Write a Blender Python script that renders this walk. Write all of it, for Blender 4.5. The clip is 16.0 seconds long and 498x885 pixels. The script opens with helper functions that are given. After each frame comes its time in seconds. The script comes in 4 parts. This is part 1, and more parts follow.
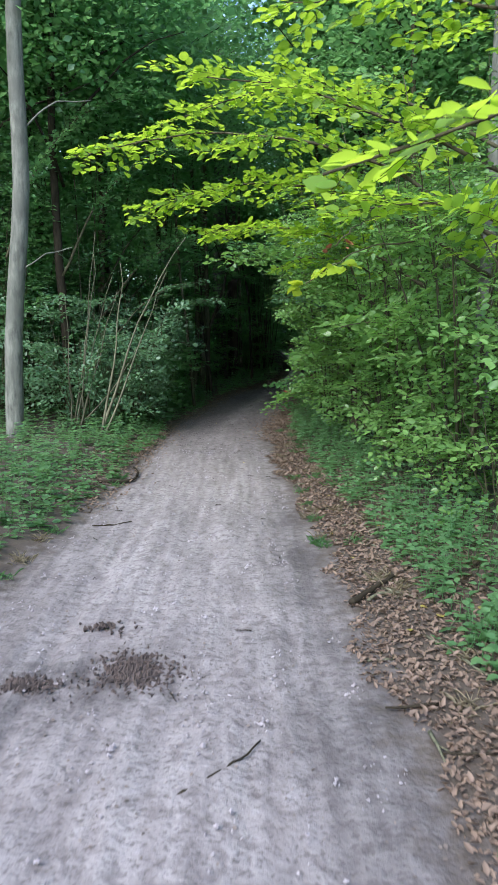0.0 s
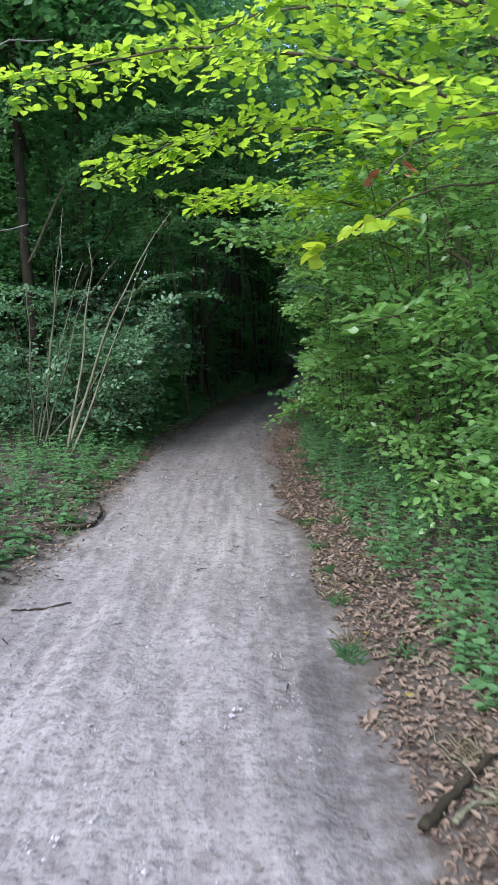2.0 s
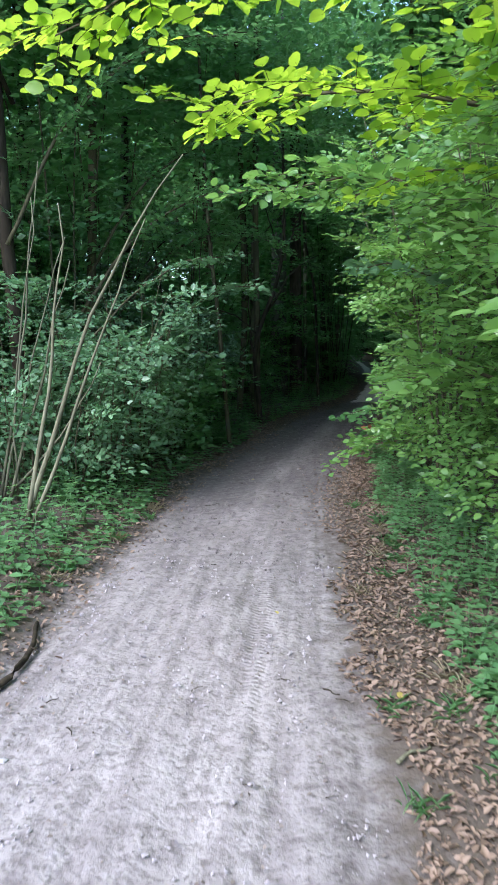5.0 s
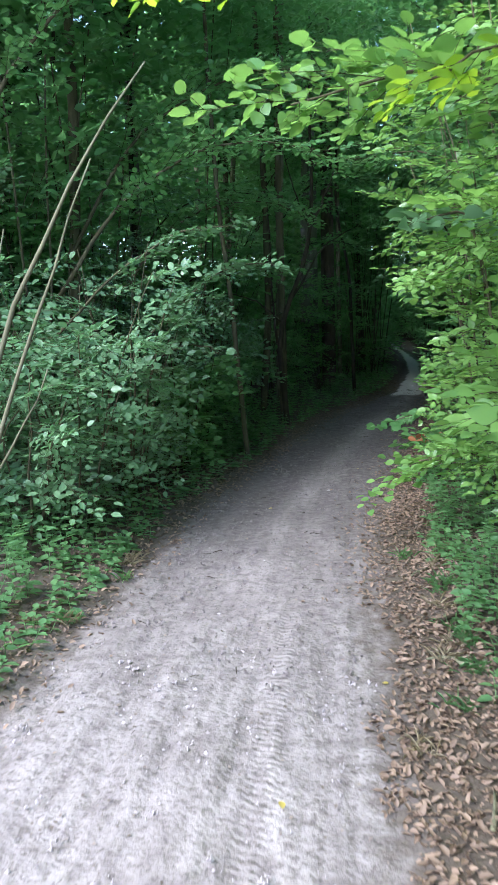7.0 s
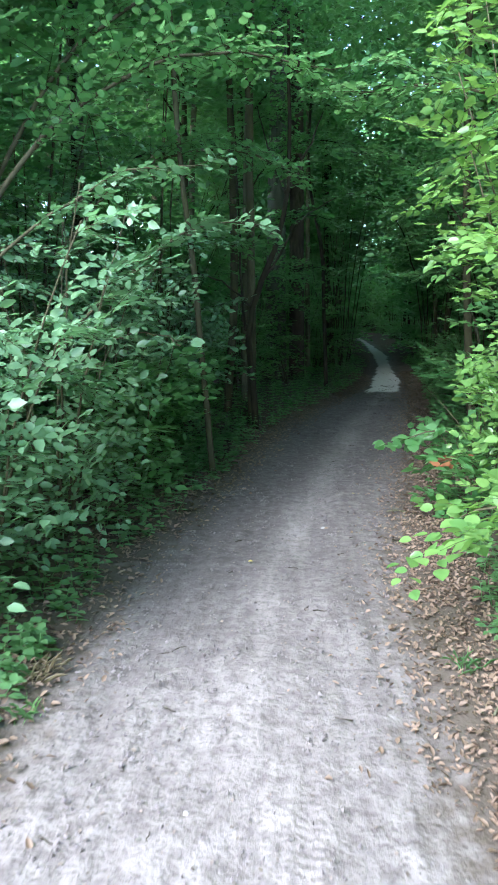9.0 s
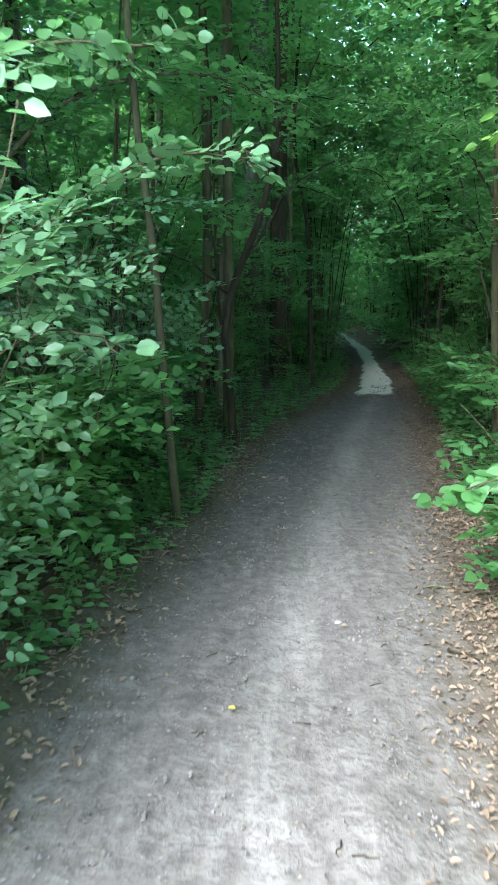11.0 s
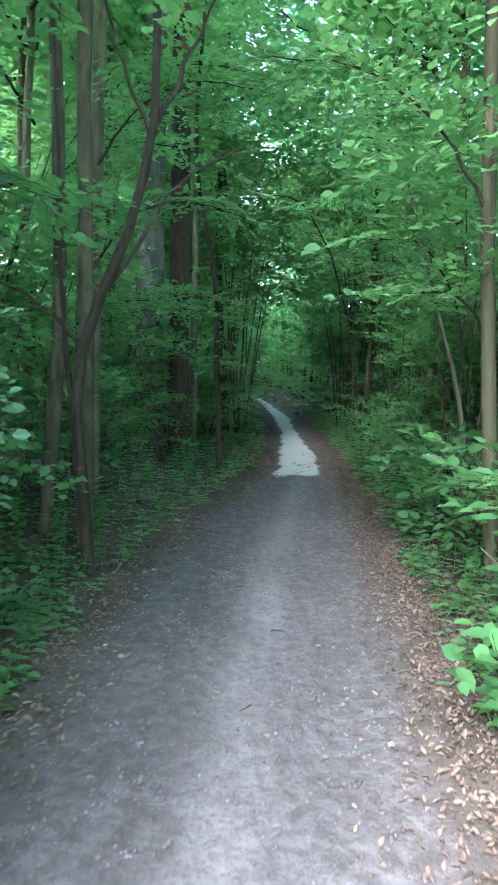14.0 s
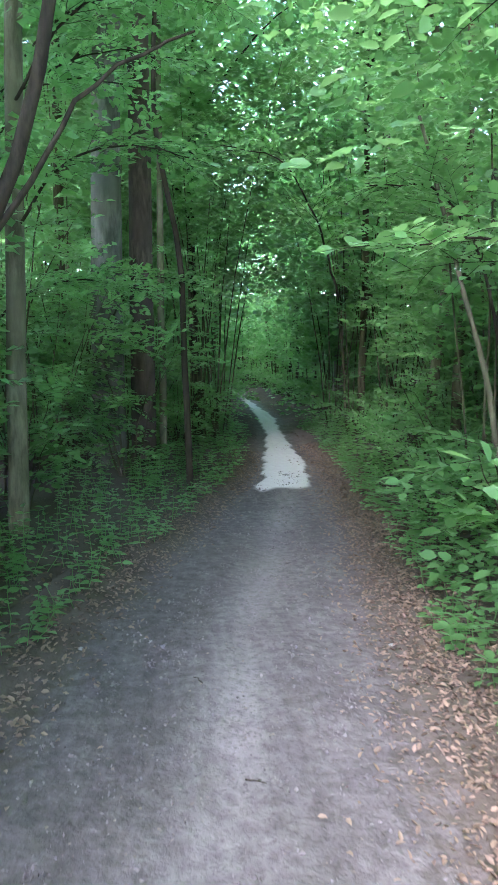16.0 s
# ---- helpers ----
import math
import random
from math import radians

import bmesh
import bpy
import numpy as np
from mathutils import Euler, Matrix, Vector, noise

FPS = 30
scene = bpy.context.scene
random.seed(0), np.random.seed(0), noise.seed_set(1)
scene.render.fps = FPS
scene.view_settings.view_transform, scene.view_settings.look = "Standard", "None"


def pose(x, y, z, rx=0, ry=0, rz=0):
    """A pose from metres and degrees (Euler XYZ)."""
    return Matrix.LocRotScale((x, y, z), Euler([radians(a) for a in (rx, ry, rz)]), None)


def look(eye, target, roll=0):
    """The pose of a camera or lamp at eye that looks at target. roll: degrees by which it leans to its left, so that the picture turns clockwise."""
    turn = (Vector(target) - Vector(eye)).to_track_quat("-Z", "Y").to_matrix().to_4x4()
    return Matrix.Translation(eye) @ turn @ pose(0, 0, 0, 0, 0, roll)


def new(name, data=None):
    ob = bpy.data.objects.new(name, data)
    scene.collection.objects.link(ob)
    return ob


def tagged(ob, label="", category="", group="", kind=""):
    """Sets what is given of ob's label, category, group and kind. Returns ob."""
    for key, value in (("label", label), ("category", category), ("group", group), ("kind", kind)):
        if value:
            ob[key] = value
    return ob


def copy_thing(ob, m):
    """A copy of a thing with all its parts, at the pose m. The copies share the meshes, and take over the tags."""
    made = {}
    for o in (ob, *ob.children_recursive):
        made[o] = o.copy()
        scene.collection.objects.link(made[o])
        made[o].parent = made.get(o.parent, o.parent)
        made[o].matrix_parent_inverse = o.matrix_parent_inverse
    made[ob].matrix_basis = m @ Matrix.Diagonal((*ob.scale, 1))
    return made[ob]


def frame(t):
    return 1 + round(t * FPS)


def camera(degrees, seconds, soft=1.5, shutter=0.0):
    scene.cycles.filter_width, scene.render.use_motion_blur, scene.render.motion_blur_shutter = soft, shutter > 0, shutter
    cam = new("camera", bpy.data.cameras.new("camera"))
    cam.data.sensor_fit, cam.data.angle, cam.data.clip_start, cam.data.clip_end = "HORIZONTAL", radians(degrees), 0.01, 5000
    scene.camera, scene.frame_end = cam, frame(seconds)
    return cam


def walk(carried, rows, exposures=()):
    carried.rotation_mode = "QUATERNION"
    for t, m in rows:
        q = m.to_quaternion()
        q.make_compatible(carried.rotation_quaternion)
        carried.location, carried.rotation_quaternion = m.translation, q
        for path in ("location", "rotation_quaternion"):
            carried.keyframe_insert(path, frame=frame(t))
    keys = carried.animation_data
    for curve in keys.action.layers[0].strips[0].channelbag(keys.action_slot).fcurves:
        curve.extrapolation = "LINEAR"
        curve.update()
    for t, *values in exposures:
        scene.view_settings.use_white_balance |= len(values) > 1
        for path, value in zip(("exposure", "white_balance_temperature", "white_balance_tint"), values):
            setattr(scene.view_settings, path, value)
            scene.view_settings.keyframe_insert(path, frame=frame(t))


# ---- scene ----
cam = camera(37.2, 16.0, shutter=0.4)
PATH = [
    (0.0, (-0.176, -0.087, 1.480), (-0.170, 1.891, 1.193), -0.30),
    (0.5, (-0.126, 0.383, 1.481), (-0.121, 2.361, 1.192), -1.10),
    (1.0, (-0.128, 0.856, 1.467), (-0.117, 2.836, 1.189), -1.80),
    (1.5, (-0.106, 1.341, 1.441), (-0.100, 3.321, 1.165), -1.90),
    (2.0, (-0.101, 1.810, 1.442), (-0.112, 3.789, 1.161), -0.20),
    (2.5, (-0.102, 2.301, 1.439), (-0.146, 4.279, 1.162), 0.30),
    (3.0, (-0.045, 2.778, 1.446), (-0.089, 4.756, 1.166), 0.00),
    (3.5, (-0.076, 3.222, 1.445), (-0.112, 5.199, 1.157), 0.50),
    (4.0, (-0.035, 3.705, 1.433), (-0.080, 5.684, 1.164), 0.10),
    (4.5, (-0.014, 4.158, 1.448), (-0.087, 6.134, 1.172), 0.30),
    (4.7, (-0.010, 4.308, 1.452), (-0.149, 6.280, 1.185), 0.30),
    (7.0, (0.017, 6.224, 1.500), (-0.268, 8.181, 1.199), -1.45),
    (7.5, (-0.102, 6.672, 1.484), (-0.435, 8.619, 1.171), -1.57),
    (8.0, (-0.173, 7.098, 1.471), (-0.517, 9.041, 1.145), -1.21),
    (8.5, (-0.276, 7.498, 1.486), (-0.604, 9.443, 1.156), 1.35),
    (9.0, (-0.352, 7.925, 1.480), (-0.508, 9.890, 1.145), -0.18),
    (11.3, (-0.531, 9.968, 1.474), (-0.581, 11.935, 1.115), 0.80),
    (11.5, (-0.502, 10.154, 1.469), (-0.510, 12.123, 1.117), 0.80),
    (12.0, (-0.434, 10.622, 1.473), (-0.407, 12.589, 1.113), 1.00),
    (12.5, (-0.444, 11.066, 1.438), (-0.422, 13.037, 1.093), 1.80),
    (13.0, (-0.383, 11.538, 1.420), (-0.331, 13.509, 1.087), 1.40),
    (13.5, (-0.359, 11.949, 1.437), (-0.289, 13.929, 1.163), 1.70),
    (14.0, (-0.305, 12.410, 1.445), (-0.163, 14.396, 1.254), 1.50),
    (14.5, (-0.213, 12.829, 1.424), (-0.022, 14.809, 1.215), 1.30),
    (15.0, (-0.187, 13.223, 1.382), (-0.007, 15.205, 1.182), 1.30),
    (15.5, (-0.107, 13.634, 1.390), (0.089, 15.614, 1.191), 0.90),
    (16.0, (-0.075, 13.999, 1.414), (0.102, 15.982, 1.218), 0.30),
]
walk(cam, [(t, look(eye, target, roll)) for t, eye, target, roll in PATH],
     exposures=[(0.0, 1.85, 6000, 15), (4.5, 2.3, 5750, 18), (7.0, 2.8, 5750, 17), (9.0, 3.35, 5650, 13), (11.5, 4.05, 5850, 5), (13.5, 4.8, 5500, 17), (16.0, 5.2, 5800, 32)])

# world and sun: a dim overcast evening sky
world = bpy.data.worlds.new("sky")
scene.world = world
world.use_nodes = True
wn = world.node_tree.nodes
sky = wn.new("ShaderNodeTexSky")
sky.sky_type, sky.sun_disc = "NISHITA", False
sky.sun_elevation, sky.sun_rotation = radians(46), radians(216)
world.node_tree.links.new(sky.outputs[0], wn["Background"].inputs[0])
wn["Background"].inputs[1].default_value = 0.12
sun = new("sun", bpy.data.lights.new("sun", "SUN"))
sun.data.energy, sun.data.angle, sun.data.color = 1.5, radians(42), (1.0, 0.97, 0.92)
sun.matrix_world = look((-8, -11, 14), (0, 0, 0))

# ---- materials ----
def mat(name):
    m = bpy.data.materials.new(name)
    m.use_nodes = True
    n = m.node_tree.nodes
    return m, n, m.node_tree.links, n["Principled BSDF"]


def ramp(n, l, fac, stops):
    r = n.new("ShaderNodeValToRGB")
    el = r.color_ramp.elements
    el[0].position, el[0].color = stops[0][0], (*stops[0][1], 1)
    el[1].position, el[1].color = stops[-1][0], (*stops[-1][1], 1)
    for p, c in stops[1:-1]:
        el.new(p).color = (*c, 1)
    l.new(fac, r.inputs[0])
    return r.outputs[0]


def noise_tex(n, l, scale, detail=4, rough=0.6, coord="Object", stretch=None):
    t = n.new("ShaderNodeTexCoord")
    x = n.new("ShaderNodeTexNoise")
    x.inputs["Scale"].default_value, x.inputs["Detail"].default_value, x.inputs["Roughness"].default_value = scale, detail, rough
    if stretch:
        mp = n.new("ShaderNodeMapping")
        mp.inputs["Scale"].default_value = stretch
        l.new(t.outputs[coord], mp.inputs[0])
        l.new(mp.outputs[0], x.inputs[0])
    else:
        l.new(t.outputs[coord], x.inputs[0])
    return x.outputs["Fac"]


def mixc(n, l, fac, a, b):
    m = n.new("ShaderNodeMix")
    m.data_type = "RGBA"
    for s, v in ((0, fac), (6, a), (7, b)):
        if isinstance(v, bpy.types.NodeSocket):
            l.new(v, m.inputs[s])
        else:
            m.inputs[s].default_value = v if s == 0 else (*v, 1)
    return m.outputs[2]


def bump(n, l, bs, height, strength, dist):
    b = n.new("ShaderNodeBump")
    b.inputs["Strength"].default_value, b.inputs["Distance"].default_value = strength, dist
    l.new(height, b.inputs["Height"])
    l.new(b.outputs[0], bs.inputs["Normal"])


def leaf_material(name, dark, light, trans, rough=0.45, amount=0.45):
    m, n, l, bs = mat(name)
    g = n.new("ShaderNodeNewGeometry")
    col = ramp(n, l, g.outputs["Random Per Island"], [(0.0, dark), (0.6, tuple((a + b) / 2 for a, b in zip(dark, light))), (1.0, light)])
    big = noise_tex(n, l, 1.3, 3)
    col = mixc(n, l, big, col, tuple(a * 0.8 for a in light))
    l.new(col, bs.inputs["Base Color"])
    bs.inputs["Roughness"].default_value = rough
    tr = n.new("ShaderNodeBsdfTranslucent")
    tr.inputs[0].default_value = (*trans, 1)
    mx = n.new("ShaderNodeMixShader")
    mx.inputs[0].default_value = amount
    l.new(bs.outputs[0], mx.inputs[1])
    l.new(tr.outputs[0], mx.inputs[2])
    l.new(mx.outputs[0], n["Material Output"].inputs[0])
    return m


# hornbeam leaves with the open sky's brightness put into their colour
LEAF_LIT = leaf_material("leaf_hornbeam_lit", (0.085, 0.20, 0.02), (0.18, 0.33, 0.03), (0.55, 0.78, 0.05), 0.42, 0.52)
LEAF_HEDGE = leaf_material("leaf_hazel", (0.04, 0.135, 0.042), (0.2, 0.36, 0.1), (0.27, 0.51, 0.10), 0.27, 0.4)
LEAF_MID = leaf_material("leaf_beech", (0.04, 0.138, 0.05), (0.115, 0.262, 0.09), (0.255, 0.52, 0.165), 0.38, 0.48)
LEAF_SHRUB = leaf_material("leaf_shrub", (0.05, 0.135, 0.065), (0.185, 0.325, 0.165), (0.16, 0.35, 0.13), 0.38, 0.4)
LEAF_DARK = leaf_material("leaf_canopy", (0.042, 0.138, 0.052), (0.102, 0.25, 0.083), (0.265, 0.53, 0.165), 0.4, 0.48)
LEAF_HERB = leaf_material("leaf_herb", (0.05, 0.145, 0.06), (0.145, 0.285, 0.115), (0.21, 0.43, 0.13), 0.38)
LEAF_YELLOW_GREEN = leaf_material("leaf_yellow_green", (0.2, 0.33, 0.02), (0.31, 0.42, 0.03), (0.62, 0.74, 0.04))
LEAF_DRY = leaf_material("leaf_dry", (0.05, 0.034, 0.024), (0.25, 0.175, 0.12), (0.2, 0.13, 0.08), 0.7, 0.12)
LEAF_RUST = leaf_material("leaf_rust", (0.2, 0.07, 0.03), (0.34, 0.14, 0.06), (0.3, 0.1, 0.04), 0.6, 0.2)
GRASS_DRY = leaf_material("dry_grass", (0.2, 0.17, 0.1), (0.4, 0.34, 0.22), (0.3, 0.25, 0.12), 0.7, 0.25)
CRUMB = leaf_material("bark_crumb", (0.05, 0.038, 0.03), (0.2, 0.16, 0.13), (0.1, 0.08, 0.06), 0.8, 0.05)
LEAF_YELLOW = leaf_material("leaf_yellow", (0.36, 0.29, 0.06), (0.46, 0.38, 0.1), (0.4, 0.33, 0.06), 0.5, 0.3)


def bark_material(name, dark, light, scale=6.0):
    m, n, l, bs = mat(name)
    a = noise_tex(n, l, scale, 6, 0.65, stretch=(3, 3, 0.7))
    b = noise_tex(n, l, 1.7, 3)
    c = ramp(n, l, a, [(0.38, dark), (0.62, light)])
    c = mixc(n, l, ramp(n, l, b, [(0.42, (0, 0, 0)), (0.6, (0.8, 0.8, 0.8))]), c, tuple((x + y) * 0.4 for x, y in zip(dark, light)))
    l.new(c, bs.inputs["Base Color"])
    bs.inputs["Specular IOR Level"].default_value = 0.15
    bs.inputs["Roughness"].default_value = 0.85
    bump(n, l, bs, a, 0.5, 0.01)
    return m


BARK_GREY = bark_material("bark_grey", (0.085, 0.09, 0.072), (0.205, 0.212, 0.17))
BARK_DARK = bark_material("bark_dark", (0.016, 0.013, 0.008), (0.046, 0.037, 0.023))
BARK_PALE = bark_material("bark_pale", (0.075, 0.074, 0.044), (0.175, 0.172, 0.108))
BARK_RED = bark_material("bark_red", (0.032, 0.025, 0.019), (0.09, 0.068, 0.052))
BARK_OLD = bark_material("bark_old", (0.06, 0.064, 0.05), (0.15, 0.155, 0.125), 4.0)
BARK_BROWN = bark_material("bark_brown", (0.036, 0.034, 0.018), (0.098, 0.091, 0.048))


def soil_colour(n, l):
    a = noise_tex(n, l, 3.0, 6)
    b = noise_tex(n, l, 40.0, 5, 0.7)
    c = ramp(n, l, a, [(0.3, (0.052, 0.043, 0.034)), (0.7, (0.105, 0.087, 0.069))])
    return mixc(n, l, b, c, (0.085, 0.068, 0.052)), b


def ground_material():
    m, n, l, bs = mat("forest_soil")
    c, b = soil_colour(n, l)
    l.new(c, bs.inputs["Base Color"])
    bs.inputs["Specular IOR Level"].default_value = 0.2
    bs.inputs["Roughness"].default_value = 0.95
    bump(n, l, bs, b, 0.8, 0.02)
    return m


def attribute(n, name):
    at = n.new("ShaderNodeAttribute")
    at.attribute_name = name
    return at.outputs["Fac"]


def maths(n, l, op, a, b, c=None):
    m = n.new("ShaderNodeMath")
    m.operation = op
    for i, v in enumerate((a, b, c)):
        if v is None:
            continue
        if isinstance(v, bpy.types.NodeSocket):
            l.new(v, m.inputs[i])
        else:
            m.inputs[i].default_value = v
    return m.outputs[0]


def path_material():
    m, n, l, bs = mat("trodden_sand")
    broad = noise_tex(n, l, 0.9, 4, 0.6, stretch=(1.5, 0.6, 1))
    long_ = noise_tex(n, l, 4.6, 3, 0.5, stretch=(1.5, 0.36, 1))
    lumps = noise_tex(n, l, 15.0, 4, 0.55)
    fine = noise_tex(n, l, 90.0, 4, 0.7)
    mid = noise_tex(n, l, 9.0, 5, 0.65)
    dents = noise_tex(n, l, 42.0, 3, 0.55)
    sand = ramp(n, l, broad, [(0.3, (0.238, 0.214, 0.2)), (0.7, (0.31, 0.283, 0.266))])
    # long hollows darkened: shading of the ridges put into the colour
    sand = mixc(n, l, ramp(n, l, long_, [(0.36, (0.7, 0.7, 0.7)), (0.56, (0, 0, 0))]), sand, (0.195, 0.172, 0.162))
    streak = noise_tex(n, l, 5.5, 2, 0.4, stretch=(2.2, 0.13, 1))
    sand = mixc(n, l, ramp(n, l, streak, [(0.36, (0.6, 0.6, 0.6)), (0.5, (0, 0, 0))]), sand, (0.19, 0.168, 0.158))
    blot = noise_tex(n, l, 2.1, 6, 0.62, stretch=(1, 0.8, 1))
    sand = mixc(n, l, ramp(n, l, blot, [(0.53, (0, 0, 0)), (0.7, (0.5, 0.5, 0.5))]), sand, (0.16, 0.14, 0.13))
    # lumps and dents: shaded hollows and lit crests painted over the same bumps
    sand = mixc(n, l, ramp(n, l, lumps, [(0.37, (0.75, 0.75, 0.75)), (0.5, (0, 0, 0))]), sand, (0.15, 0.13, 0.122))
    sand = mixc(n, l, ramp(n, l, lumps, [(0.6, (0, 0, 0)), (0.74, (0.35, 0.35, 0.35))]), sand, (0.38, 0.355, 0.345))
    sand = mixc(n, l, ramp(n, l, dents, [(0.36, (0.65, 0.65, 0.65)), (0.44, (0, 0, 0))]), sand, (0.105, 0.09, 0.083))
    soil, b = soil_colour(n, l)
    # forest crumbs in the sand, darkened further in place of the leaf roof's shade
    humus_shade_mix = maths(n, l, "MULTIPLY", attribute(n, "humus_shade"), ramp(n, l, maths(n, l, "MULTIPLY_ADD", mid, 0.5, maths(n, l, "MULTIPLY", lumps, 0.5)), [(0.38, (1, 1, 1)), (0.6, (0.7, 0.7, 0.7))]))
    sand = mixc(n, l, humus_shade_mix, sand, (0.07, 0.062, 0.059))
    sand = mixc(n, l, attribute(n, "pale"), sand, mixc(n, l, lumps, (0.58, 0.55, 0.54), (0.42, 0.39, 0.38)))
    edge = maths(n, l, "ADD", attribute(n, "bare"), maths(n, l, "MULTIPLY_ADD", mid, 1.5, -0.75))
    k = ramp(n, l, edge, [(0.22, (0, 0, 0)), (0.78, (1, 1, 1))])
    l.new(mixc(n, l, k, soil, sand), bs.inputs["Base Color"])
    bs.inputs["Specular IOR Level"].default_value = 0.2
    bs.inputs["Roughness"].default_value = 0.95
    h = maths(n, l, "ADD", maths(n, l, "MULTIPLY_ADD", lumps, 0.6, long_), maths(n, l, "MULTIPLY_ADD", dents, 0.4, maths(n, l, "MULTIPLY", fine, 0.07)))
    # a cycle's tread pressed into the sand: short bars across the track
    t = n.new("ShaderNodeTexCoord")
    mp = n.new("ShaderNodeMapping")
    mp.inputs["Rotation"].default_value = (0, 0, 0.35)
    l.new(t.outputs["Object"], mp.inputs[0])
    bars = n.new("ShaderNodeTexWave")
    bars.bands_direction = "Y"
    bars.inputs["Scale"].default_value, bars.inputs["Distortion"].default_value, bars.inputs["Detail Scale"].default_value = 9.0, 1.2, 6.0
    l.new(mp.outputs[0], bars.inputs[0])
    tread = maths(n, l, "MULTIPLY", attribute(n, "tread"), bars.outputs["Fac"])
    h = maths(n, l, "ADD", h, maths(n, l, "MULTIPLY_ADD", streak, 0.4, maths(n, l, "MULTIPLY", tread, -0.22)))
    bump(n, l, bs, h, 0.8, 0.023)
    return m


def plain_rough(name, dark, light, scale):
    m, n, l, bs = mat(name)
    a = noise_tex(n, l, scale, 5)
    l.new(ramp(n, l, a, [(0.3, dark), (0.7, light)]), bs.inputs["Base Color"])
    bs.inputs["Roughness"].default_value = 0.9
    bump(n, l, bs, a, 0.5, 0.01)
    return m


SOIL, SAND = ground_material(), path_material()
SOIL_DARK = plain_rough("dark_soil", (0.03, 0.023, 0.019), (0.085, 0.062, 0.05), 30)
SAND_CLOD = plain_rough("sand_clod", (0.17, 0.15, 0.145), (0.36, 0.325, 0.325), 9)
HUMUS_CLOD = plain_rough("humus_crumb", (0.06, 0.05, 0.047), (0.2, 0.175, 0.17), 9)
STONE = plain_rough("pale_stone", (0.2, 0.19, 0.18), (0.36, 0.345, 0.33), 25)


# ---- plan: where the path runs ----
CENTRE = [(-0.75, -12), (-0.63, 2), (-0.62, 5), (-0.62, 7.4), (-0.63, 10), (-0.6, 12), (-0.33, 14), (-0.06, 16), (0.22, 18), (0.64, 20), (1.13, 22.7),
          (1.45, 25), (1.74, 28.7), (2.0, 32.6), (2.06, 38), (1.97, 49), (0.5, 57), (-6, 66)]
HALF = [(-12, 1.1), (2, 1.05), (5, 0.95), (7.4, 0.8), (10, 0.72), (14, 0.74), (16, 0.8), (18, 0.76), (20, 0.66), (22.7, 0.5), (25, 0.42), (30, 0.32), (66, 0.3)]


def centre(y):
    ys = [p[1] for p in CENTRE]
    return float(np.interp(y, ys, [p[0] for p in CENTRE]))


def half(y):
    return float(np.interp(y, [p[0] for p in HALF], [p[1] for p in HALF]))


def height(x, y):
    """The ground's height: a shallow trodden hollow, banks at both sides, gentle unevenness."""
    d = abs(x - centre(y)) - half(y)
    bank = 0.0 if d < 0 else 0.16 * (1 - math.exp(-d * 1.2)) * (1.3 if x < centre(y) else 0.7)
    rise = 0.024 * min(max(y - 24, 0), 45)
    return rise + bank + 0.03 * noise.noise((x * 0.7, y * 0.7, 0.3)) + 0.012 * noise.noise((x * 3, y * 3, 2.1))


def mesh_object(name, verts, faces, material, parent=None, smooth=True):
    me = bpy.data.meshes.new(name)
    me.from_pydata([tuple(v) for v in verts], [], [tuple(f) for f in faces])
    me.materials.append(material)
    if smooth:
        me.polygons.foreach_set("use_smooth", [True] * len(me.polygons))
    ob = new(name, me)
    if parent is not None:
        ob.parent = parent
    return ob


def axis(lo, hi, fine_lo, fine_hi, step):
    mid = list(np.arange(fine_lo, fine_hi + 1e-6, step))
    a, s, v = [], step, fine_lo
    while v > lo:
        s *= 1.35
        v -= s
        a.append(max(v, lo))
    b, s, v = [], step, fine_hi
    while v < hi:
        s *= 1.35
        v += s
        b.append(min(v, hi))
    return a[::-1] + mid + b


def sheet(name, xs, ys, zf, material):
    verts = [(x, y, zf(x, y)) for y in ys for x in xs]
    w = len(xs)
    faces = [(j * w + i, j * w + i + 1, (j + 1) * w + i + 1, (j + 1) * w + i) for j in range(len(ys) - 1) for i in range(w - 1)]
    return mesh_object(name, verts, faces, material)


ground = sheet("ground", axis(-600, 600, -6, 6, 0.2), axis(-400, 900, -4, 34, 0.2),
               lambda x, y: height(x, y) - (0.05 if abs(x - centre(y)) < half(y) + 0.5 and -11 < y < 65 else 0), SOIL)
tagged(ground, "brown forest soil under the trees and bushes", "ground", kind="structure")


SAND_HALF = [(22.6, 0.33), (25, 0.33), (27, 0.25), (28.7, 0.18), (32.6, 0.24), (38, 0.15), (49, 0.12), (66, 0.1)]


TRACK = (-0.29, -0.02)  # the tread's x at y = 8, and its slant


